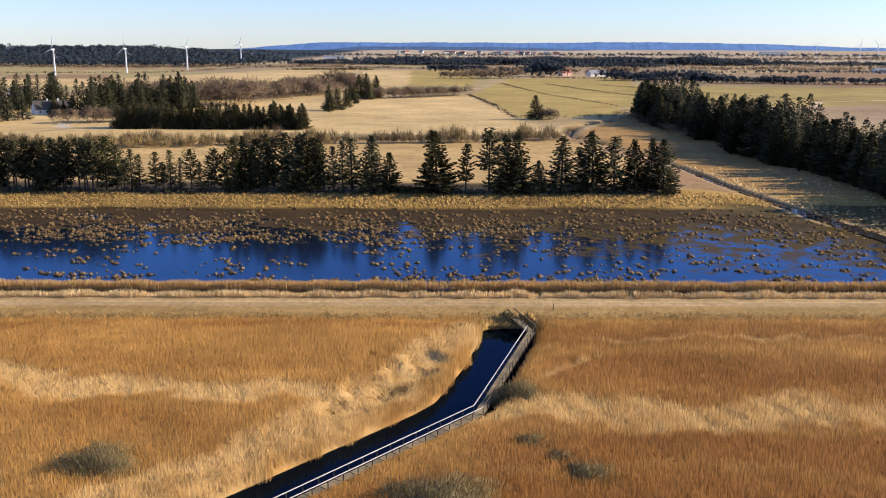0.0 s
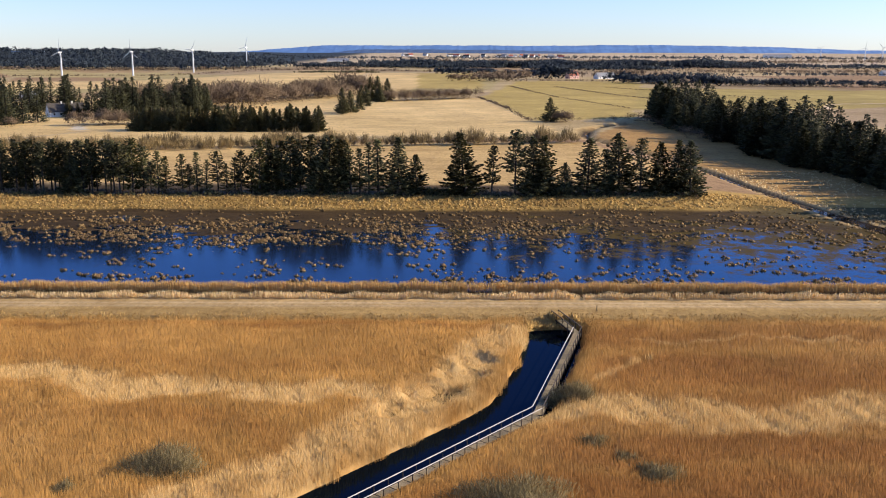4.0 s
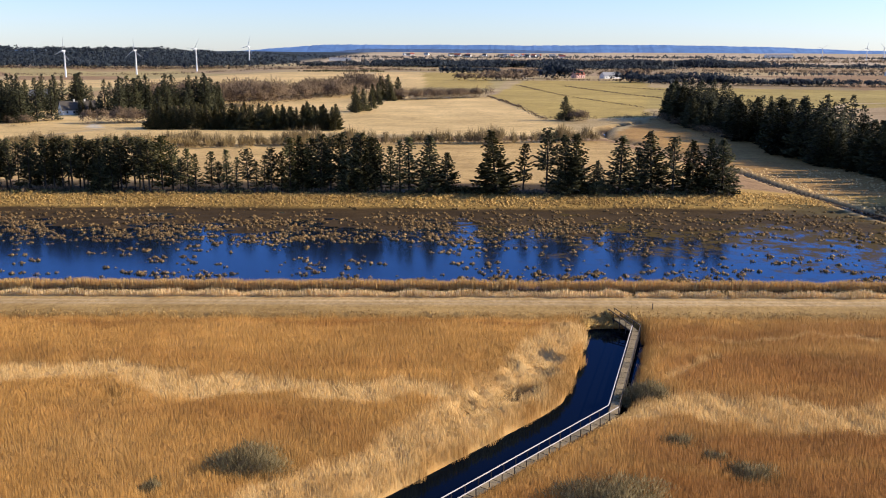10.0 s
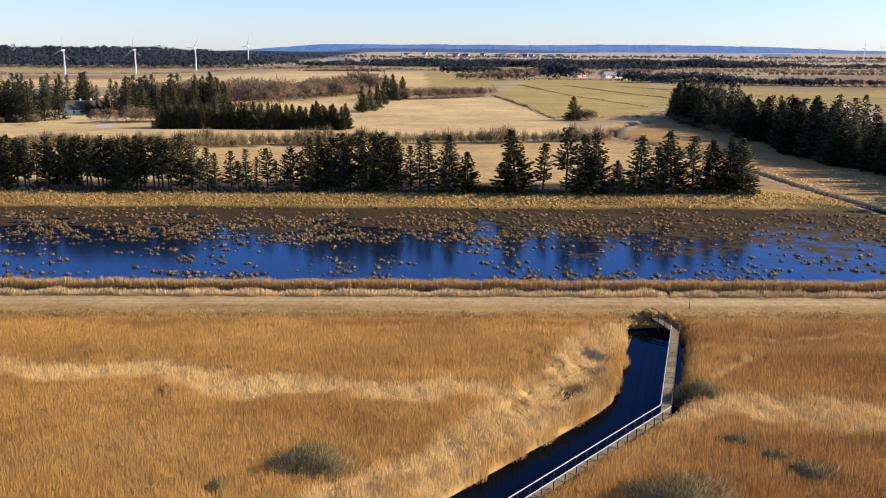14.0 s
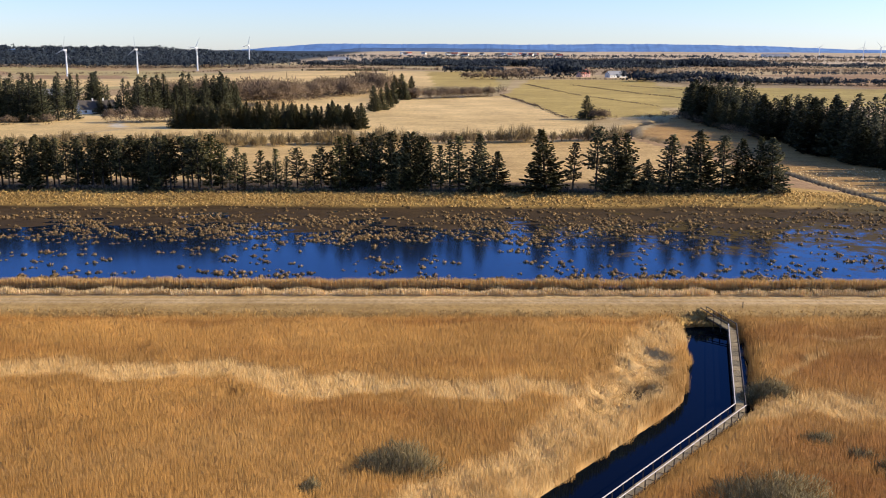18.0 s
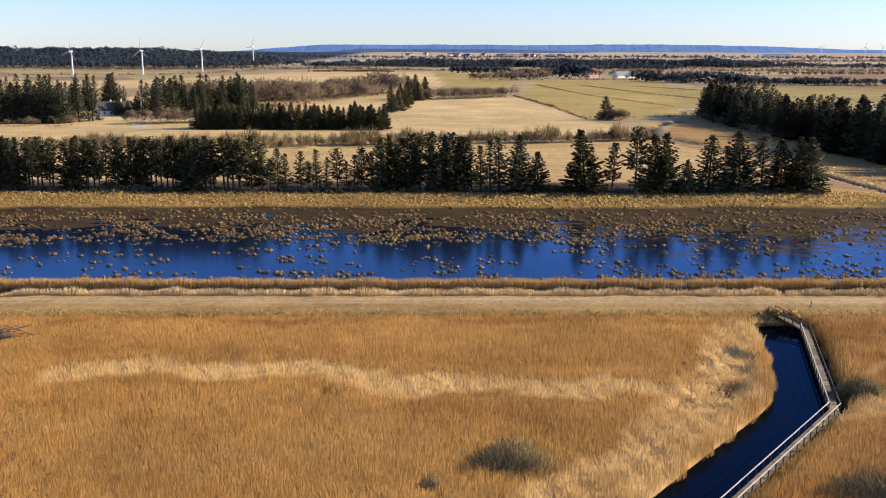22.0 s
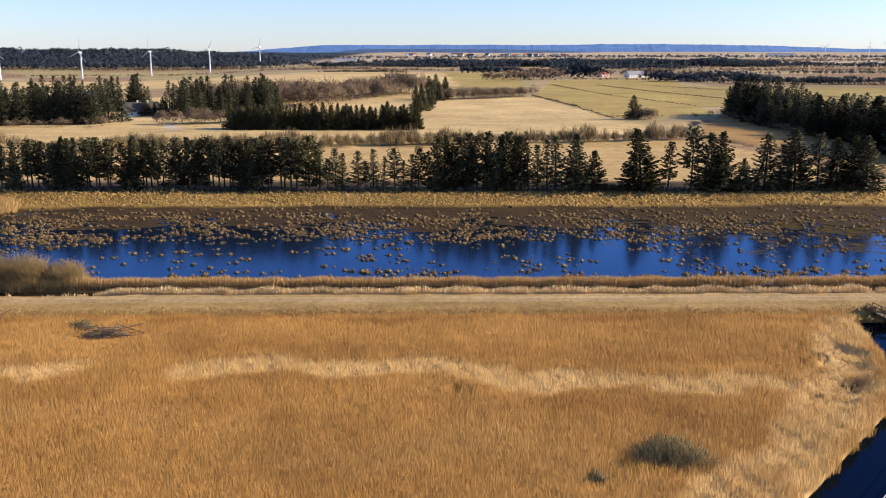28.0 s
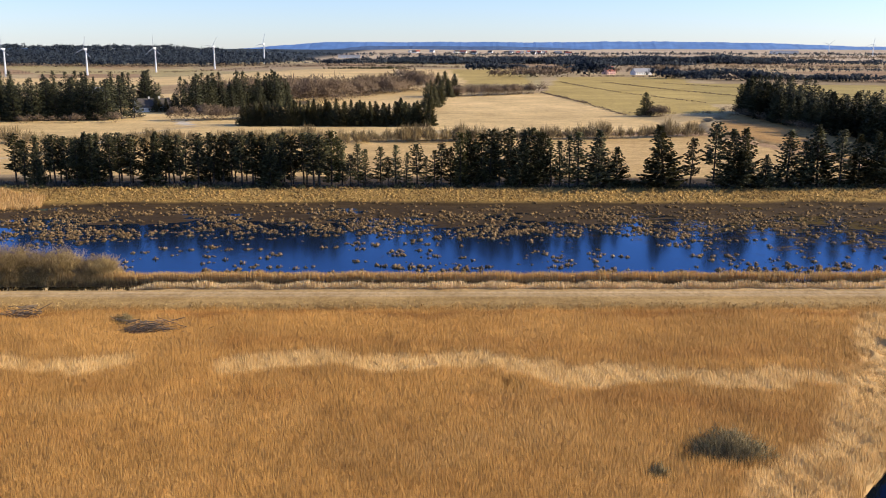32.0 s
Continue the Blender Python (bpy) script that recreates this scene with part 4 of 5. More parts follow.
woods("far_belt_east", [(260, 1290), (480, 1270), (760, 1220)], 230, 5, 8, 7, HAZENEEDLE, "row of dark trees across brown fields", 92)
woods("far_wood_east", [(420, 1900), (900, 1850), (1500, 1800)], 900, 9, 14, 30, HAZENEEDLE, "dark woods on the eastern plain", 93)
woods("copse_by_houses", [(70, 1150), (95, 1160)], 40, 15, 22, 9, HAZENEEDLE, "dark conifer copse beside two farmhouses", 94)
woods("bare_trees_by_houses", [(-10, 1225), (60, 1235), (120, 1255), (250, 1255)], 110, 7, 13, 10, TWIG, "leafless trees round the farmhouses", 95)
woods("far_scattered_trees", [(-700, 3000), (0, 3050), (900, 3000), (1900, 2900)], 900, 9, 15, 60, HAZENEEDLE, "scattered dark trees far out on the plain", 96)
woods("far_brown_woods", [(-200, 2500), (300, 2550), (1300, 2450)], 800, 8, 14, 50, TWIG, "brown leafless woods far out on the plain", 97)
scrub("turbine_field_hedge", [(-900, 1560), (-560, 1620), (-420, 1720)], 260, 3, 6, 4, TWIG, "brown hedge below the wind turbines", 98, per=12, wide=0.1)
scrub("far_hedge_west", [(-420, 1750), (-160, 1500), (-60, 1480)], 260, 4, 7, 5, TWIG, "brown hedge between far fields", 99, per=12, wide=0.1)
woods("tree_rank_west", [(-420, 2000), (-200, 2010), (-40, 1950)], 120, 12, 16, 3, HAZENEEDLE, "straight rank of trees on the plain", 100)
for k, line in enumerate(([(-3, 755), (12, 640), (24, 518)], [(28, 950), (60, 760), (96, 625)], [(72, 945), (110, 800), (150, 690)], [(120, 930), (200, 800), (250, 700)])):
    scrub("ditch_edge_growth", line, 300, 0.8, 1.9, 1.0, TWIG, "low rough growth along a field ditch", 110 + k, per=14, wide=0.14)

# ---- marsh: reeds, verge, bank and tussocks ----
PALE = [([(-90, 111.3), (-77, 112.6), (-67, 112), (-58.5, 111.3), (-50, 109.3), (-41, 107.8), (-33, 107), (-20, 107)], 4.4, 1.0),
        ([(-122, 108.7), (-107, 110)], 4.0, 0.8),
        ([(2.5, 100.5), (10, 105.5), (17, 100.5), (26, 99.4), (37, 103.5), (50, 101.5), (75, 100)], 5.2, 0.75),
        ([(9, 115.5), (16.4, 121.6)], 1.5, 0.4), ([(17, 129), (38, 131.2), (60, 131)], 1.0, 0.5),
        ([(-0.5, 133), (-5, 123), (-9, 113), (-14, 104), (-19, 94), (-25, 85), (-33, 76)], 5.0, 0.75),
        ([(-70, 84), (-52, 88)], 5, 0.08), ([(-110, 96), (-80, 94)], 4, 0.10)]
LODGED = [((-11.0, 109.0), 5.5), ((-15.0, 103.0), 3.6), ((-8.0, 115.5), 4.4), ((-6.0, 121.0), 4.0)]
HOLES = [((-15.4, 102.8), 1.35), ((-9.5, 110.4), 1.1), ((-8.0, 111.4), 1.0), ((-11.6, 106.2), 1.2), ((-9.6, 106.9), 1.3), ((-44.4, 80.6), 1.2), ((-14.6, 121.0), 0.85), ((-13.0, 122.0), 0.85),
         ((-11.0, 123.2), 0.85), ((-13.3, 116.2), 0.8), ((-10.6, 118.8), 0.8), ((-5.6, 113.2), 0.8), ((-3.0, 134.6), 1.0), ((16.5, 121.9), 0.9), ((13.5, 119.6), 0.7), ((-61, 111.6), 0.8), ((-57.5, 104.6), 0.9)]
hollow = random.Random(8)
for _ in range(16):
    q = hollow.random()
    HOLES.append(((-15.5 + 9.5 * q + hollow.gauss(0, 1.4), 103.5 + 12 * q + hollow.gauss(0, 1.3)), hollow.uniform(0.38, 0.62)))
# browner reed stands; the eastern ones also have backlit shade painted in
DARK_STANDS = [([(14, 114), (26, 117), (42, 116), (70, 115)], 8.0, 1.0), ([(5, 93), (16, 92), (30, 91), (60, 90)], 6.0, 1.0), ([(-8, 73), (4, 80), (34, 79)], 9.0, 1.0), ([(12, 130.5), (30, 133), (75, 135)], 6.5, 0.8),
       ([(6, 99), (12, 104), (40, 104), (70, 104)], 8.0, 0.6),
       ([(-130, 132.5), (-60, 135.5), (-4, 136)], 1.6, 0.7), ([(-95, 121), (-60, 118.5), (-22, 117)], 3.0, 0.35), ([(-60, 100.5), (-34, 98), (-24, 93)], 3.5, 0.4), ([(-105, 100), (-84, 99)], 3.0, 0.3)]
BUSHES = [(-36.6, 85.8, 6.6, 3.9), (5.8, 108.0, 4.2, 3.3), (-2.6, 79.4, 9.2, 3.9), (6.2, 93.4, 3.0, 2.5), (11.5, 86.0, 4.2, 2.8), (9.0, 89.6, 2.4, 2.4), (-44.4, 80.8, 2.0, 2.4), (-112.0, 129.6, 2.6, 3.0)]
BOARDWALK = [(-36.3, 54.5), (1.0, 103.4), (9.05, 136.4), (6.2, 142.6)]


def canopy(x, y):
    """Height of the reeds, paleness, lodging and how far inside the stand a place lies (0 at its edges, 1 within)."""
    tone = np.zeros(len(x))
    for line, w, k in PALE:
        d = line_distance(x + 1.6 * wave(x, y, 4.5), y + 2.6 * wave(x, y, 3.2, 1.0) + 1.2 * wave(x, y, 1.1, 2.0), line)
        tone = np.maximum(tone, k * smooth(w, w * 0.45, d))
    tone = np.clip(tone + (0.30 * wave(x, y, 2.1, 0.7) + 0.2 * wave(x, y, 0.8, 1.7)) * smooth(0.0, 0.3, tone) + 0.10 * wave(x, y, 9.0, 4.0), 0, 1)
    lodged = np.zeros(len(x))
    for (cx, cy), r in LODGED:
        lodged = np.maximum(lodged, smooth(r, r * 0.5, np.hypot(x - cx, y - cy) + 1.2 * wave(x, y, 1.8)))
    h = 2.30 + 0.16 * wave(x, y, 7.0) + 0.14 * wave(x, y, 1.7, 3.0)
    h *= 1 - 0.16 * tone - 0.45 * lodged
    h *= 1 - 0.25 * smooth(137.0, 139.5, across(x, y))
    h *= 1 - 0.62 * np.exp(-(line_distance(x, y, BOARDWALK) / 2.3) ** 2)
    h *= 1 + (0.16 * tone + 0.25 * lodged) * wave(x, y, 0.55, 3.3)
    for cx, cy in ((-107.6, 125.6), (-128, 132.3)):
        h *= 1 - 0.45 * np.exp(-(((x - cx) / 5.5) ** 2 + ((y - cy) / 2.6) ** 2))
    within = smooth(0.05, -0.42, channel_depth(x, y)) * smooth(139.6, 138.0, across(x, y)) * smooth(1.2, 2.6, line_distance(x, y, BOARDWALK))
    for (cx, cy), r in HOLES:
        within *= smooth(r * 0.8, r * 1.7, np.hypot(x - cx, (y - cy) * 0.8))
    for cx, cy, r, _ in BUSHES:
        within *= smooth(r * 0.4, r * 0.8, np.hypot(x - cx, (y - cy) * 1.2))
    return h, tone, lodged, within


def stand_darkness(x, y):
    k = np.zeros(len(x))
    for line, w, a in DARK_STANDS:
        d = line_distance(x + 3.0 * wave(x, y, 6.5, 0.3), y + 2.6 * wave(x, y, 5.0, 1.1) + 0.8 * wave(x, y, 1.4, 2.0), line)
        k = np.maximum(k, a * smooth(w * 1.25, w * 0.35, d))
    return np.clip(k + 0.22 * wave(x * 0.6, y * 1.5, 3.6, 2.4) + 0.12 * wave(x, y * 1.3, 1.1, 0.6), 0, 1)


def reed_bed():
    rng = np.random.default_rng(21)
    n = 900000
    y = 69 + 71.6 * rng.uniform(0, 1, n) ** 0.92
    x = -31 + rng.uniform(-1, 1, n) * (38 + 0.485 * y)
    y = y + 0.035 * x
    ok = (across(x, y) < 139.9 + 0.5 * wave(x, y, 2.0)) & (y > 66)
    ok &= channel_depth(x, y) < 0.07 + 0.15 * wave(x, y, 0.8)
    ok &= line_distance(x, y, BOARDWALK) > 0.85
    for (cx, cy), r in HOLES:
        ok &= np.hypot(x - cx, (y - cy) * 0.8) > r * (0.8 + 0.35 * wave(x, y, 0.7))
    for cx, cy, r, _ in BUSHES:
        ok &= (np.hypot(x - cx, (y - cy) * 1.2) > r * 0.5) | (rng.random(n) < 0.15)
    x, y = x[ok], y[ok]
    h, tone, lodged, within = canopy(x, y)
    h *= rng.normal(1.0, 0.07, len(x))
    h *= 1 - 0.3 * smooth(-0.30, -0.02, channel_depth(x, y)) * rng.uniform(0, 1, len(x))
    lean = rng.normal(0, 0.16, (len(x), 2)) + np.array([-0.10, 0.03])
    lean += (tone * 0.22 + lodged * 0.5)[:, None] * rng.normal(0, 1, (len(x), 2))
    lean += (tone * 0.45 + lodged * 0.8)[:, None] * np.stack([wave(x, y, 0.75, 1.0), wave(x, y, 0.75, 2.6)], 1)
    xyz = np.stack([x, y, land_z(x, y) - 0.1], 1)
    width = rng.uniform(0.022, 0.046, len(x)) * (1 + 0.3 * tone + 0.5 * lodged)
    a = rng.uniform(-1.35, 1.35, len(x))
    flip = rng.choice([-1.0, 1.0], len(x))[:, None]
    s = np.stack([np.cos(a), np.sin(a), np.zeros(len(x))], 1)
    front = np.stack([np.sin(a), -np.cos(a), np.zeros(len(x))], 1)
    side = s * flip * width[:, None]
    top = np.concatenate([lean, h[:, None]], 1)
    foot = (0.06 + 0.40 * within)[:, None]
    high = foot + (1 - foot) * rng.uniform(0.35, 0.75, len(x))[:, None]
    v = np.stack([xyz + top * foot, xyz + top * high + side, xyz + top], 1)
    nrm = np.stack([front, front + 0.5 * s * flip, front - 0.5 * s * flip], 1) * 0.46 + np.array([0.30, 0.0, 0.40])
    turned = flip[:, 0] < 0
    v[turned], nrm[turned] = v[turned][:, ::-1], nrm[turned][:, ::-1]
    v, nrm = v.reshape(-1, 3), nrm.reshape(-1, 3)
    nrm /= np.linalg.norm(nrm, axis=1, keepdims=True)
    f = np.arange(len(v)).reshape(-1, 3)
    tone = np.clip(tone + lodged * 0.6, 0, 1)
    tagged(new("reed_bed", soup("reed_bed", v, f, REED, tone, nrm, stand_darkness(x, y) * (1 - tone))), "golden-brown winter reed bed with pale lodged bands", "reeds", kind="stuff")
    # the closed mass of stems and leaves below the tips
    gx, gy = np.meshgrid(np.arange(-140, 78, 0.62), np.arange(66, 143, 0.62))
    gy = gy + 0.035 * gx
    px, py = gx.ravel(), gy.ravel()
    h, tone, lodged, within = canopy(px, py)
    z = land_z(px, py) - 0.15 + within * h * 0.78 + within * 0.05 * rng.normal(0, 1, len(px))
    idx = np.arange(px.size).reshape(gx.shape)
    f = np.stack([idx[:-1, :-1], idx[:-1, 1:], idx[1:, 1:], idx[1:, :-1]], -1).reshape(-1, 4)
    f = f[(within[f].max(1) > 0.01)]
    tagged(new("reed_mass", soup("reed_mass", np.stack([px, py, z], 1), f, REEDMASS, np.clip(tone + 0.5 * lodged, 0, 1)[f].mean(1), None, (stand_darkness(px, py) * (1 - tone))[f].mean(1))), "dense brown stems and leaves inside the reed bed", "reeds", kind="stuff")


reed_bed()


def blade_field(name, n, xr, vr, h, width, lean, material, label, seed, category="grass", tone=None, keep=None, clump=0.0):
    """Blades scattered over a strip that runs along the valley."""
    rng = np.random.default_rng(seed)
    x, v0 = rng.uniform(*xr, n), rng.uniform(*vr, n)
    y = v0 + 0.035 * x
    if keep:
        k = keep(x, v0, rng)
        x, y, v0 = x[k], y[k], v0[k]
    hh = rng.uniform(h[0], h[1], len(x)) * (1 + clump * wave(x, y, 1.3, seed))
    ln = rng.normal(0, lean, (len(x), 2))
    xyz = np.stack([x, y, land_z(x, y) - 0.05], 1)
    vv, f = kites(xyz, hh, rng.uniform(*width, len(x)), ln, rng, 0.6)
    tn = None if tone is None else np.full(len(x), tone)
    return tagged(new(name, soup(name, vv, f, material, tn)), label, category, kind="stuff")


XR = (-195, 92)
blade_field("reed_strip", 62000, XR, (156.1, 159.4), (1.5, 2.2), (0.05, 0.12), 0.14, REED, "golden-brown reed strip along the lake's near edge", 22, "reeds", 0.8, clump=0.14,
            keep=lambda x, v, r: ((np.abs(x + 5.5) > 2.2) | (r.random(len(x)) < 0.35)) & (v < 159.0 + 0.5 * wave(x, v, 3.0)))
blade_field("reed_stems", 26000, XR, (155.6, 156.4), (0.45, 0.95), (0.05, 0.11), 0.10, STEMS, "brown stems at the ditch side of the reed strip, painted dark as shade", 122, "reeds", clump=0.2)
blade_field("verge_grass", 50000, XR, (151.2, 154.3), (0.55, 1.2), (0.05, 0.12), 0.24, VERGE, "pale dry tall grass beside the track", 23, clump=0.45,
            keep=lambda x, v, r: (v < 154.3 - 2.6 * smooth(-112, -124, x)) & (v > 151.6 + 0.5 * wave(x, v, 1.5)) & (wave(x, v, 2.3, 5.0) > -0.75))
blade_field("track_edge_grass", 26000, XR, (140.0, 143.2), (0.2, 0.55), (0.05, 0.11), 0.2, BANKGRASS, "rough dry grass at the foot of the embankment", 24, clump=0.4,
            keep=lambda x, v, r: r.random(len(x)) < smooth(143.2, 140.6, v))
blade_field("track_turf", 30000, XR, (142.0, 151.4), (0.05, 0.14), (0.06, 0.16), 0.12, BANKGRASS, "short trodden winter turf on the embankment", 25,
            keep=lambda x, v, r: np.minimum(np.abs(v - 149.5), np.abs(v - 147.7)) > 0.45)


def tufts(name, x, y, z, size, material, label, seed, per=15, category="tussocks", squat=0.75, round_=0.7, up=0.2):
    """Grass tussocks: a fountain of arching blades on each foot."""
    rng = np.random.default_rng(seed)
    n = len(x)
    s = np.repeat(size, per)
    a = rng.uniform(0, 2 * np.pi, n * per)
    out = np.sqrt(rng.uniform(0, 1, n * per)) * s * 0.62
    foot = np.repeat(np.stack([x, y, z], 1), per, 0) + np.stack([np.cos(a) * out * 0.45, np.sin(a) * out * 0.45, np.zeros(n * per)], 1)
    tip = foot + np.stack([np.cos(a) * out * 0.9, np.sin(a) * out * 0.9, s * squat * (1.05 - 0.75 * (out / s / 0.62) ** 2) * rng.uniform(0.7, 1.1, n * per)], 1)
    v, f = sprays(foot, tip, s * rng.uniform(0.10, 0.21, n * per), rng.uniform(0, np.pi, n * per), 0.5)
    v, nrm = rounded(v, np.repeat(np.stack([x, y, z], 1), per, 0), round_, up)
    return tagged(new(name, soup(name, v, f, material, None, nrm)), label, category, kind="stuff")


rng = np.random.default_rng(36)
ea = rng.uniform(0.15, 2.95, 260)
ex, ey = 5.9 + np.cos(ea) * 4.9 + rng.normal(0, 0.5, 260), 138.2 + np.sin(ea) * 2.5 + rng.normal(0, 0.5, 260)
dry = land_z(ex, ey) > -2.5
ex, ey = ex[dry], ey[dry]
tufts("channel_end_tufts", ex, ey, land_z(ex, ey) - 0.05, rng.uniform(0.7, 1.25, len(ex)), BANKGRASS, "rough dark-footed tufts round the head of the channel", 137, per=40, squat=1.0)


def lake_tussocks():
    rng = np.random.default_rng(26)
    n = 16000
    x, v0 = rng.uniform(-205, 92, n), rng.uniform(160.6, 240, n)
    y = v0 + 0.035 * x
    clus = wave(x, y * 1.4, 5.0, 1.3) + 0.5 * wave(x, y * 1.6, 13.0, 0.4)
    belt = smooth(190, 206, v0 + 7 * wave(x, y, 19)) * (1 - 0.75 * smooth(224, 236, v0))
    west = 1 - 0.45 * smooth(-20, 60, x)
    d = 0.62 * belt * west * np.clip(0.55 + 0.7 * clus, 0.06, 1)
    d += 0.38 * (1 - smooth(164, 176, v0 + 2 * wave(x, y, 9.0))) * np.clip(0.45 + 0.9 * clus, 0, 1)
    d += 0.095 * np.clip(0.6 + clus, 0.1, 1.4) * (v0 < 205)
    d += 0.035 * smooth(205, 225, v0)
    ok = rng.random(n) < d
    x, v0 = x[ok], v0[ok]
    # each place carries a small cluster drawn out along the valley
    many = rng.choice([1, 2, 3, 4, 5], len(x), p=[0.34, 0.28, 0.19, 0.12, 0.07])
    x, v0 = np.repeat(x, many), np.repeat(v0, many)
    x, v0 = x + rng.normal(0, 0.95, len(x)), np.clip(v0 + rng.normal(0, 0.6, len(x)), 160.6, 240.5)
    y = v0 + 0.035 * x
    z = np.maximum(land_z(x, y), -0.86) - 0.04
    size = rng.uniform(0.5, 1.02, len(x)) * np.where(rng.random(len(x)) < 0.25, 0.6, 1.0)
    tufts("lake_tussocks", x, y, z, size, TUSSOCK, "straw-brown sedge tussocks standing in shallow water", 27, per=26, squat=0.75, up=0.05)


lake_tussocks()
rng = np.random.default_rng(28)
bx = rng.uniform(-200, 79, 10500)
bv = rng.uniform(240.5, 251.5, 10500) + 9 * rng.uniform(0, 1, 10500) * smooth(54, 60, bx)
keep = rng.random(10500) < 0.35 + 0.65 * smooth(241, 245, bv)
bx, bv = bx[keep], bv[keep]
by = bv + 0.035 * bx
tufts("bank_tussocks", bx, by, land_z(bx, by) - 0.03, rng.uniform(0.35, 0.85, len(bx)), BANKGRASS, "yellow-brown tussocky grass on the far bank", 29, per=9, category="grass", squat=0.85)
hx, hy = rng.uniform(64, 125, 4300), rng.uniform(205, 330, 4300)
keep = (line_distance(hx, hy, CANAL_LINE) > 2.6) & (rng.random(4300) < 0.25 + 0.75 * smooth(12, 4, line_distance(hx, hy, CANAL_LINE))) & (hx > np.interp(hy, [205, 231, 258, 287, 330], [90, 85, 80, 75.5, 71]))
tufts("heath_tussocks", hx[keep], hy[keep], land_z(hx[keep], hy[keep]) - 0.03, rng.uniform(0.4, 1.0, int(keep.sum())), VERGE, "tawny tussock grass beyond the canal", 30, per=9, category="grass", squat=0.7)
t = rng.uniform(0, 4, 420)
i = np.clip(t.astype(int), 0, 3)
line = np.array(CANAL_LINE[1:6], float)
px = line[i, 0] + (line[i + 1, 0] - line[i, 0]) * (t - i) + rng.choice([-3.3, 3.0, 3.6, 4.4], 420) + rng.normal(0, 0.35, 420)
py = line[i, 1] + (line[i + 1, 1] - line[i, 1]) * (t - i)
tufts("canal_bank_grass", px, py, land_z(px, py) - 0.03, rng.uniform(0.3, 0.55, 420), VERGE, "pale grass fringe along the canal", 31, per=14, category="grass")

for k, (x, y, r, h) in enumerate(BUSHES):
    me = bush_mesh("marsh_bush", 41 + k, h, r, int(30 + 12 * r), 12, GREYBUSH)
    ob = new("marsh_bush", me)
    ob.matrix_basis = pose(x, y, ground_at(x, y) - 0.1)
    tagged(ob, "grey-green leafless willow bush standing in the reeds", "bush", "bushes in the reed bed")
for k, (x, v0, r, h) in enumerate(((-147, 158.6, 8.5, 8.0), (-139.5, 158.2, 8.2, 7.8), (-132, 158.8, 7.5, 7.2), (-125.0, 159.0, 6.0, 5.8), (-156, 159.0, 8.5, 8.0))):
    me = bush_mesh("willow_bush", 51 + k, h, r, 110, 14, WILLOW)
    ob = new("willow_bush", me)
    y = v0 + 0.035 * x
    ob.matrix_basis = pose(x, y, ground_at(x, y) - 0.1)
    tagged(ob, "dense ochre leafless willow clump beside the ditch", "bush", "willows by the ditch")
blade_field("peninsula_reeds", 22000, (-212, -166), (224, 250), (1.0, 1.6), (0.06, 0.14), 0.2, REED, "pale reeds on a low tongue of land in the lake", 32, "reeds", 0.9,
            keep=lambda x, v, r: np.hypot((x + 189) / 20, (v - 236.5) / 12) < 1 + 0.1 * wave(x, v, 2.0))


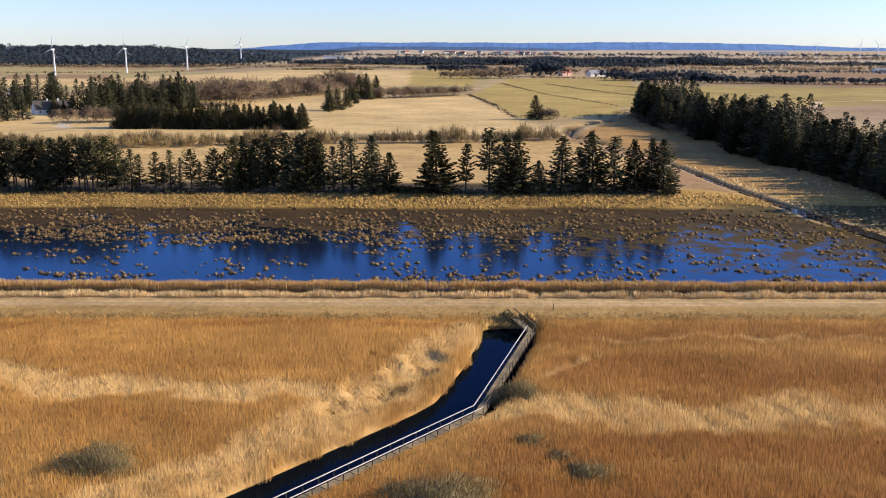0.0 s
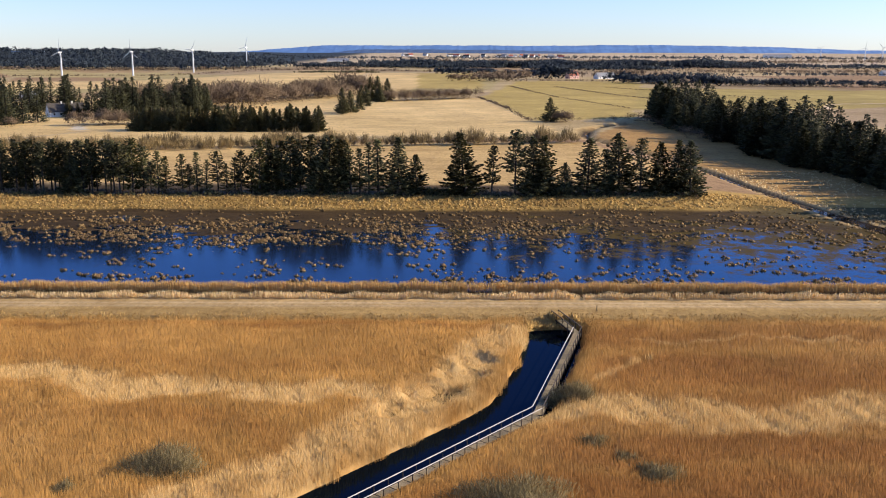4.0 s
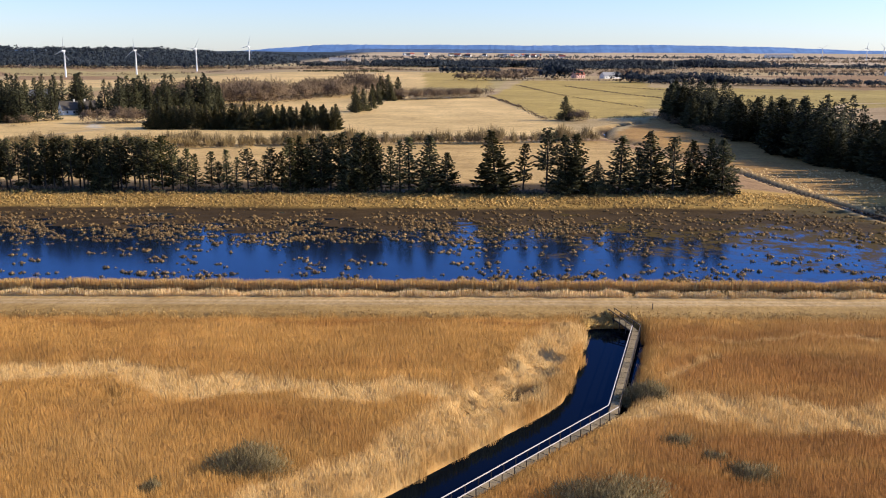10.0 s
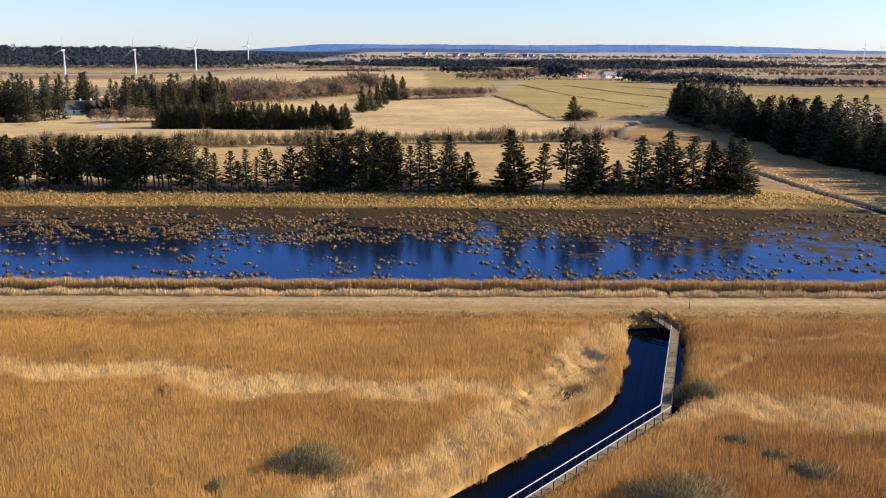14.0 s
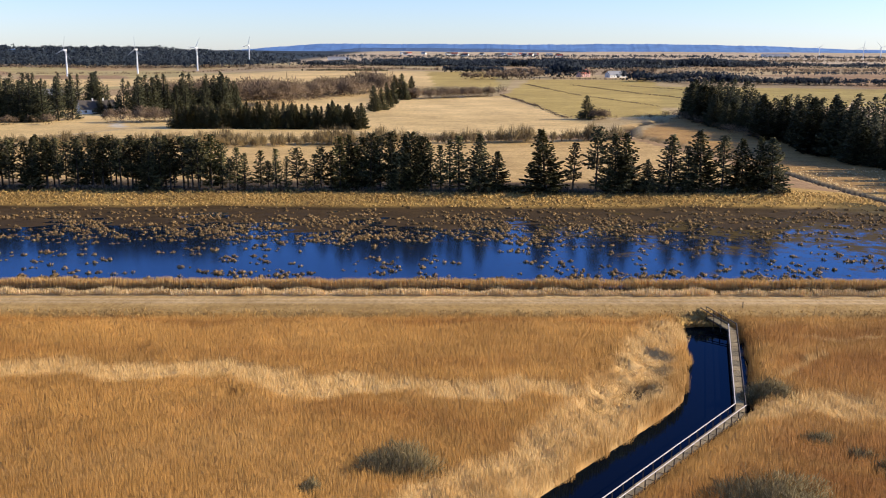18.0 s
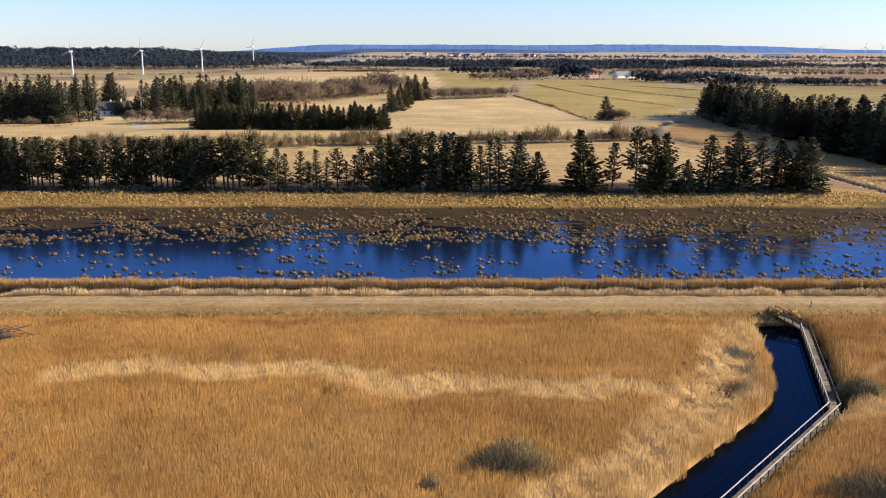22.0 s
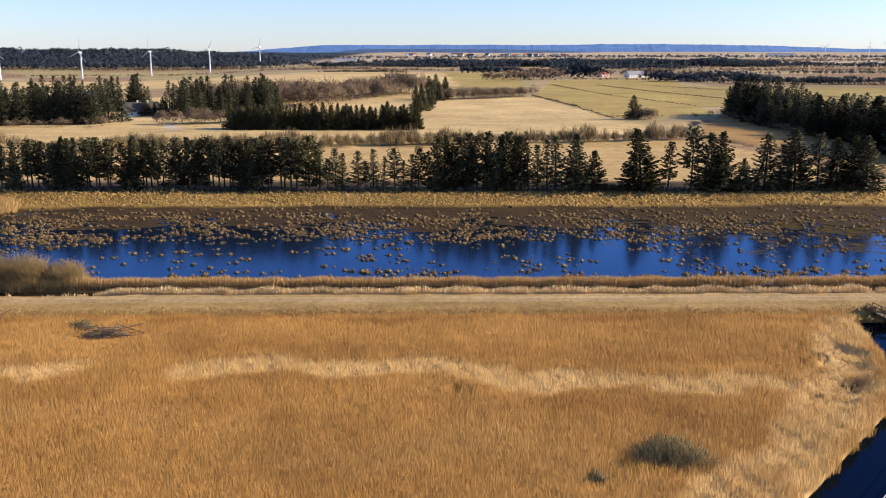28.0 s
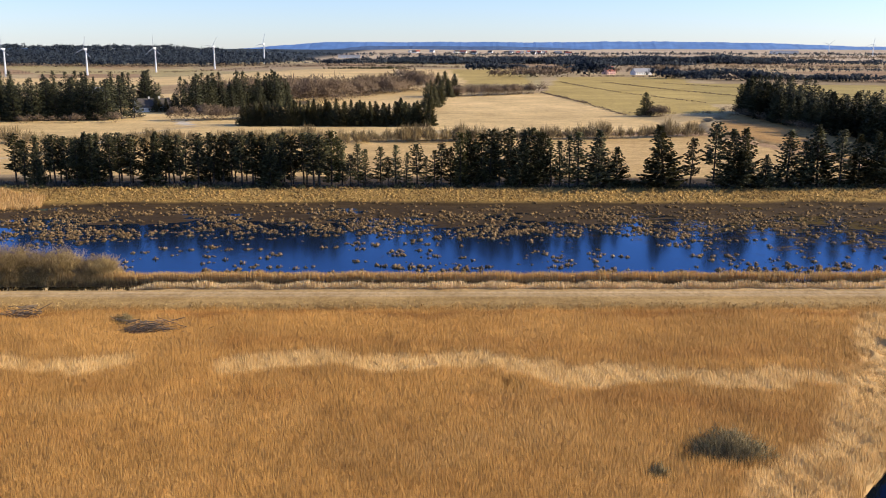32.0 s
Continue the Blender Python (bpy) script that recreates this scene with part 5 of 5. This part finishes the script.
# ---- boardwalk ----
def boardwalk():
    root = new("boardwalk")
    tagged(root, "narrow weathered timber boardwalk with handrails over the channel", "boardwalk")
    pts = [Vector(p) for p in BOARDWALK]
    deck_z = [-1.85, -1.85, -1.80, -0.92]
    half = 0.58
    # offset lines for both rails, mitred at the bends
    sides = {}
    for sg in (1, -1):
        line = []
        for i, p in enumerate(pts):
            dirs = [(pts[j + 1] - pts[j]).normalized() for j in (i - 1, i) if 0 <= j < len(pts) - 1]
            ns = [Vector((-d.y, d.x)) * sg for d in dirs]
            m = sum(ns, Vector((0, 0))).normalized()
            line.append(p + m * (half / max(0.5, m.dot(ns[0]))))
        sides[sg] = line
    panel_meshes = {}
    for i in range(3):
        a, b = pts[i], pts[i + 1]
        length = (b - a).length
        n = max(2, round(length / 2.08))
        d = (b - a).normalized()
        yaw = math.atan2(d.y, d.x)
        tilt = math.atan2(deck_z[i + 1] - deck_z[i], length)
        step = length / n
        key = round(step, 3)
        if key not in panel_meshes:
            bm = bmesh.new()
            boards = 13
            for k in range(boards):
                w = (step - 0.13) / boards
                dz = random.uniform(-0.006, 0.006)
                box(bm, (-step / 2 + 0.065 + k * w, -0.54, -0.045 + dz), (-step / 2 + 0.065 + k * w + w - 0.012, 0.54, dz))
            panel_meshes[key] = mesh_of("deck_panel", bm, DECK)
        for k in range(n):
            q = (k + 0.5) / n
            c = a + (b - a) * q
            z = deck_z[i] + (deck_z[i + 1] - deck_z[i]) * q
            ob = part("deck_panel", panel_meshes[key], root)
            ob.matrix_basis = pose(c.x, c.y, z, 0, 0, math.degrees(yaw)) @ pose(0, 0, 0, 0, -math.degrees(tilt), 0)
        for sg in (1, -1):
            u, w = sides[sg][i], sides[sg][i + 1]
            top = 0.92
            part("handrail", mesh_of("handrail", beam((u.x, u.y, deck_z[i] + top), (w.x, w.y, deck_z[i + 1] + top), 0.11 if i < 2 else 0.14, 0.07 if i < 2 else 0.10), RAIL if i < 2 and sg == 1 or i == 0 else TIMBER), root)
            part("bearer", mesh_of("bearer", beam((u.x, u.y, deck_z[i] - 0.13), (w.x, w.y, deck_z[i + 1] - 0.13), 0.07, 0.16), TIMBER), root)
            m = n if i < 2 else 4
            for k in range(m if i < 2 else m + 1):
                q = k / m
                c = u + (w - u) * q
                z = deck_z[i] + (deck_z[i + 1] - deck_z[i]) * q
                foot = min(ground_at(c.x, c.y), z - 0.2) - 0.3
                bm = beam((c.x, c.y, foot), (c.x, c.y, z + top - 0.03), 0.10, 0.10)
                part("post", mesh_of("post", bm, TIMBER), root)


boardwalk()
bm = beam((13.0, 145.2, ground_at(13.0, 145.2) - 0.3), (13.0, 145.2, ground_at(13.0, 145.2) + 0.95), 0.11, 0.11)
tagged(new("marker_post", mesh_of("marker_post", bm, TIMBER)), "short dark timber post beside the track", "post")


def brush_pile(x, y, length, n, seed):
    rng = np.random.default_rng(seed)
    root = new("brush_pile")
    z0 = ground_at(x, y)
    for k in range(n):
        px, pz = rng.normal(0, length * 0.26), z0 + 0.3 + abs(rng.normal(0, 1.0)) * 1.1
        a = rng.normal(0, 0.35) + (math.pi if rng.random() < 0.5 else 0)
        ln = rng.uniform(0.8, 2.4)
        rise = rng.normal(0.05, 0.28) * ln
        d = Vector((math.cos(a) * ln, math.sin(a) * ln, rise)) / 2
        c = Vector((x + px, y + rng.normal(0, 0.7), min(pz, z0 + 2.7)))
        w = rng.uniform(0.045, 0.11)
        part("branch", mesh_of("branch", beam(c - d, c + d, w, w), LOG), root)
    return tagged(root, "heap of dead grey branches lying in the reeds", "brush pile", "heaps of branches")


brush_pile(-107.6, 126.2, 8.4, 260, 3)
brush_pile(-128.6, 133.4, 6.0, 120, 4)


# ---- wind turbines ----
def turbine(x, y, hub, turn, spin, first=None):
    root = new("wind_turbine")
    z = ground_at(x, y)
    tv, tf = taper([(0, 0, -1), (0, 0, hub * 0.5), (0, 0, hub)], [1.55, 1.2, 0.85], 14)
    part("tower", soup("tower", tv, tf, WHITE), root)
    bm = bmesh.new()
    made = box(bm, (-1.1, -3.6, hub - 0.7), (1.1, 2.2, hub + 1.6))
    bmesh.ops.bevel(bm, geom=bm.edges[:], offset=0.35, segments=2, affect="EDGES")
    part("nacelle", mesh_of("nacelle", bm, WHITE), root)
    bm = bmesh.new()
    bmesh.ops.create_uvsphere(bm, u_segments=12, v_segments=8, radius=0.95, matrix=pose(0, -4.1, hub + 0.5))
    hub_ob = part("hub", mesh_of("hub", bm, WHITE), root)
    for k in range(3):
        a = radians(spin + 120 * k)
        bm = bmesh.new()
        rows = []
        for q, chord in ((0.03, 0.5), (0.18, 1.35), (0.6, 0.8), (1.0, 0.2)):
            r = q * hub * 0.55
            rows.append([bm.verts.new((u, w, r)) for u, w in ((-chord * 0.35, 0), (0, -0.14), (chord * 0.65, 0), (0, 0.14))])
        for p, q in zip(rows, rows[1:]):
            for i in range(4):
                bm.faces.new((p[i], p[(i + 1) % 4], q[(i + 1) % 4], q[i]))
        bm.faces.new(rows[-1])
        bmesh.ops.transform(bm, matrix=Matrix.Translation((0, -4.1, hub + 0.5)) @ Matrix.Rotation(a, 4, "Y"), verts=bm.verts)
        part("blade", mesh_of("blade", bm, WHITE), hub_ob)
    root.matrix_basis = pose(x, y, z, 0, 0, turn)
    return tagged(root, "white three-bladed wind turbine on open farmland", "wind turbine", "wind turbines on the plain")


for x, y, hub, spin in ((-657, 1500, 40, 12), (-590, 1630, 40, 0), (-521, 1750, 40, 35), (-482, 2000, 40, 20), (-752, 1428, 40, 0), (1048, 3000, 34, 50), (1182, 3000, 36, 10), (1235, 3000, 36, 80)):
    turbine(x, y, hub, -30, spin)


# ---- houses ----
def house(x, y, turn, length, depth, eaves, ridge, wall, roof, label, chimneys=(), windows=4, gable_half=False):
    root = new("farmhouse")
    root.matrix_basis = pose(x, y, ground_at(x, y) - 0.1, 0, 0, turn)
    L, D = length / 2, depth / 2
    bm = bmesh.new()
    pts = [(-D, 0), (D, 0), (D, eaves), (0, ridge), (-D, eaves)]
    ends = [[bm.verts.new((sx * L, py, pz)) for py, pz in pts] for sx in (-1, 1)]
    bm.faces.new(ends[0][::-1]); bm.faces.new(ends[1])
    for i in (0, 1, 4):
        j = (i + 1) % 5
        bm.faces.new((ends[0][i], ends[0][j], ends[1][j], ends[1][i]))
    part("wall", mesh_of("wall", bm, wall), root)
    for sg in (1, -1):
        bm = bmesh.new()
        o, t = 0.45, 0.22
        sl = (ridge - eaves) / D
        e = [(sg * (D + o), eaves - sl * o + 0.05), (0, ridge + 0.05), (0, ridge + 0.05 + t), (sg * (D + o), eaves - sl * o + 0.05 + t)]
        q = [[bm.verts.new((sx * (L + 0.4), py, pz)) for py, pz in e] for sx in (-1, 1)]
        bm.faces.new(q[0]); bm.faces.new(q[1][::-1])
        for i in range(4):
            bm.faces.new((q[0][i], q[0][(i + 1) % 4], q[1][(i + 1) % 4], q[1][i]))
        roof_ob = part("roof", mesh_of("roof", bm, roof), root)
    for cx in chimneys:
        bm = bmesh.new()
        box(bm, (cx - 0.4, -0.4, ridge - 0.6), (cx + 0.4, 0.4, ridge + 1.2))
        box(bm, (cx - 0.48, -0.48, ridge + 1.05), (cx + 0.48, 0.48, ridge + 1.2))
        part("chimney", mesh_of("chimney", bm, BRICK), roof_ob)
    for k in range(windows):
        wx = -L + length * (k + 0.7) / (windows + 0.4)
        bm = bmesh.new()
        box(bm, (wx - 0.5, -D - 0.03, 0.9), (wx + 0.5, -D + 0.05, 2.1))
        part("window", mesh_of("window", bm, GLASS), root)
    bm = bmesh.new()
    box(bm, (L - 0.05, -0.6, 1.0), (L + 0.03, 0.6, 2.1))
    box(bm, (-L - 0.03, -0.6, 1.0), (-L + 0.05, 0.6, 2.1))
    part("window", mesh_of("window", bm, GLASS), root)
    bm = bmesh.new()
    box(bm, (0.3, -D - 0.05, 0.0), (1.3, -D + 0.05, 2.05))
    part("door", mesh_of("door", bm, TIMBER), root)
    return tagged(root, label, "house")


house(-243, 546, 40, 20, 8.5, 3.0, 7.4, PLASTER, THATCH, "whitewashed farmhouse with grey thatched roof and two chimneys", (-2, 4), 5)
house(112, 1188, 38, 15, 9, 4.2, 9.5, PINKWALL, REDROOF, "pale red farmhouse with a red tiled roof", (2,), 4)
house(152, 1190, 36, 28, 9, 3.2, 7.5, PLASTER, SLATE, "long white barn with a grey roof", (), 6)
house(-330, 690, 10, 14, 9, 3.0, 7.0, TIMBER, SLATE, "dark-roofed farm building among trees", (), 3)
house(-352, 560, 5, 10, 7, 2.6, 5.4, BRICK, REDROOF, "low shed with an orange-red roof", (), 2)
house(560, 1330, 8, 34, 12, 3.4, 7.0, BRICK, SLATE, "grey-roofed farm building on brown fields", (), 5)
house(-390, 2700, 10, 60, 18, 5, 9, PLASTER, SLATE, "long white barn far out on the plain", (), 6)
house(1010, 3300, 0, 90, 24, 6, 11, PLASTER, SLATE, "large white barn far out on the plain", (), 6)
house(1500, 3350, 0, 70, 22, 6, 11, PLASTER, SLATE, "white farm building far out on the plain", (), 6)
rng = np.random.default_rng(9)
for k in range(26):
    house(rng.uniform(-260, 330), 3350 + rng.uniform(-60, 120), rng.uniform(-40, 40), rng.uniform(14, 26), 10, 4, 9, PLASTER, (SLATE, REDROOF, THATCH)[k % 3], "white house in a distant village", (0,), 3)
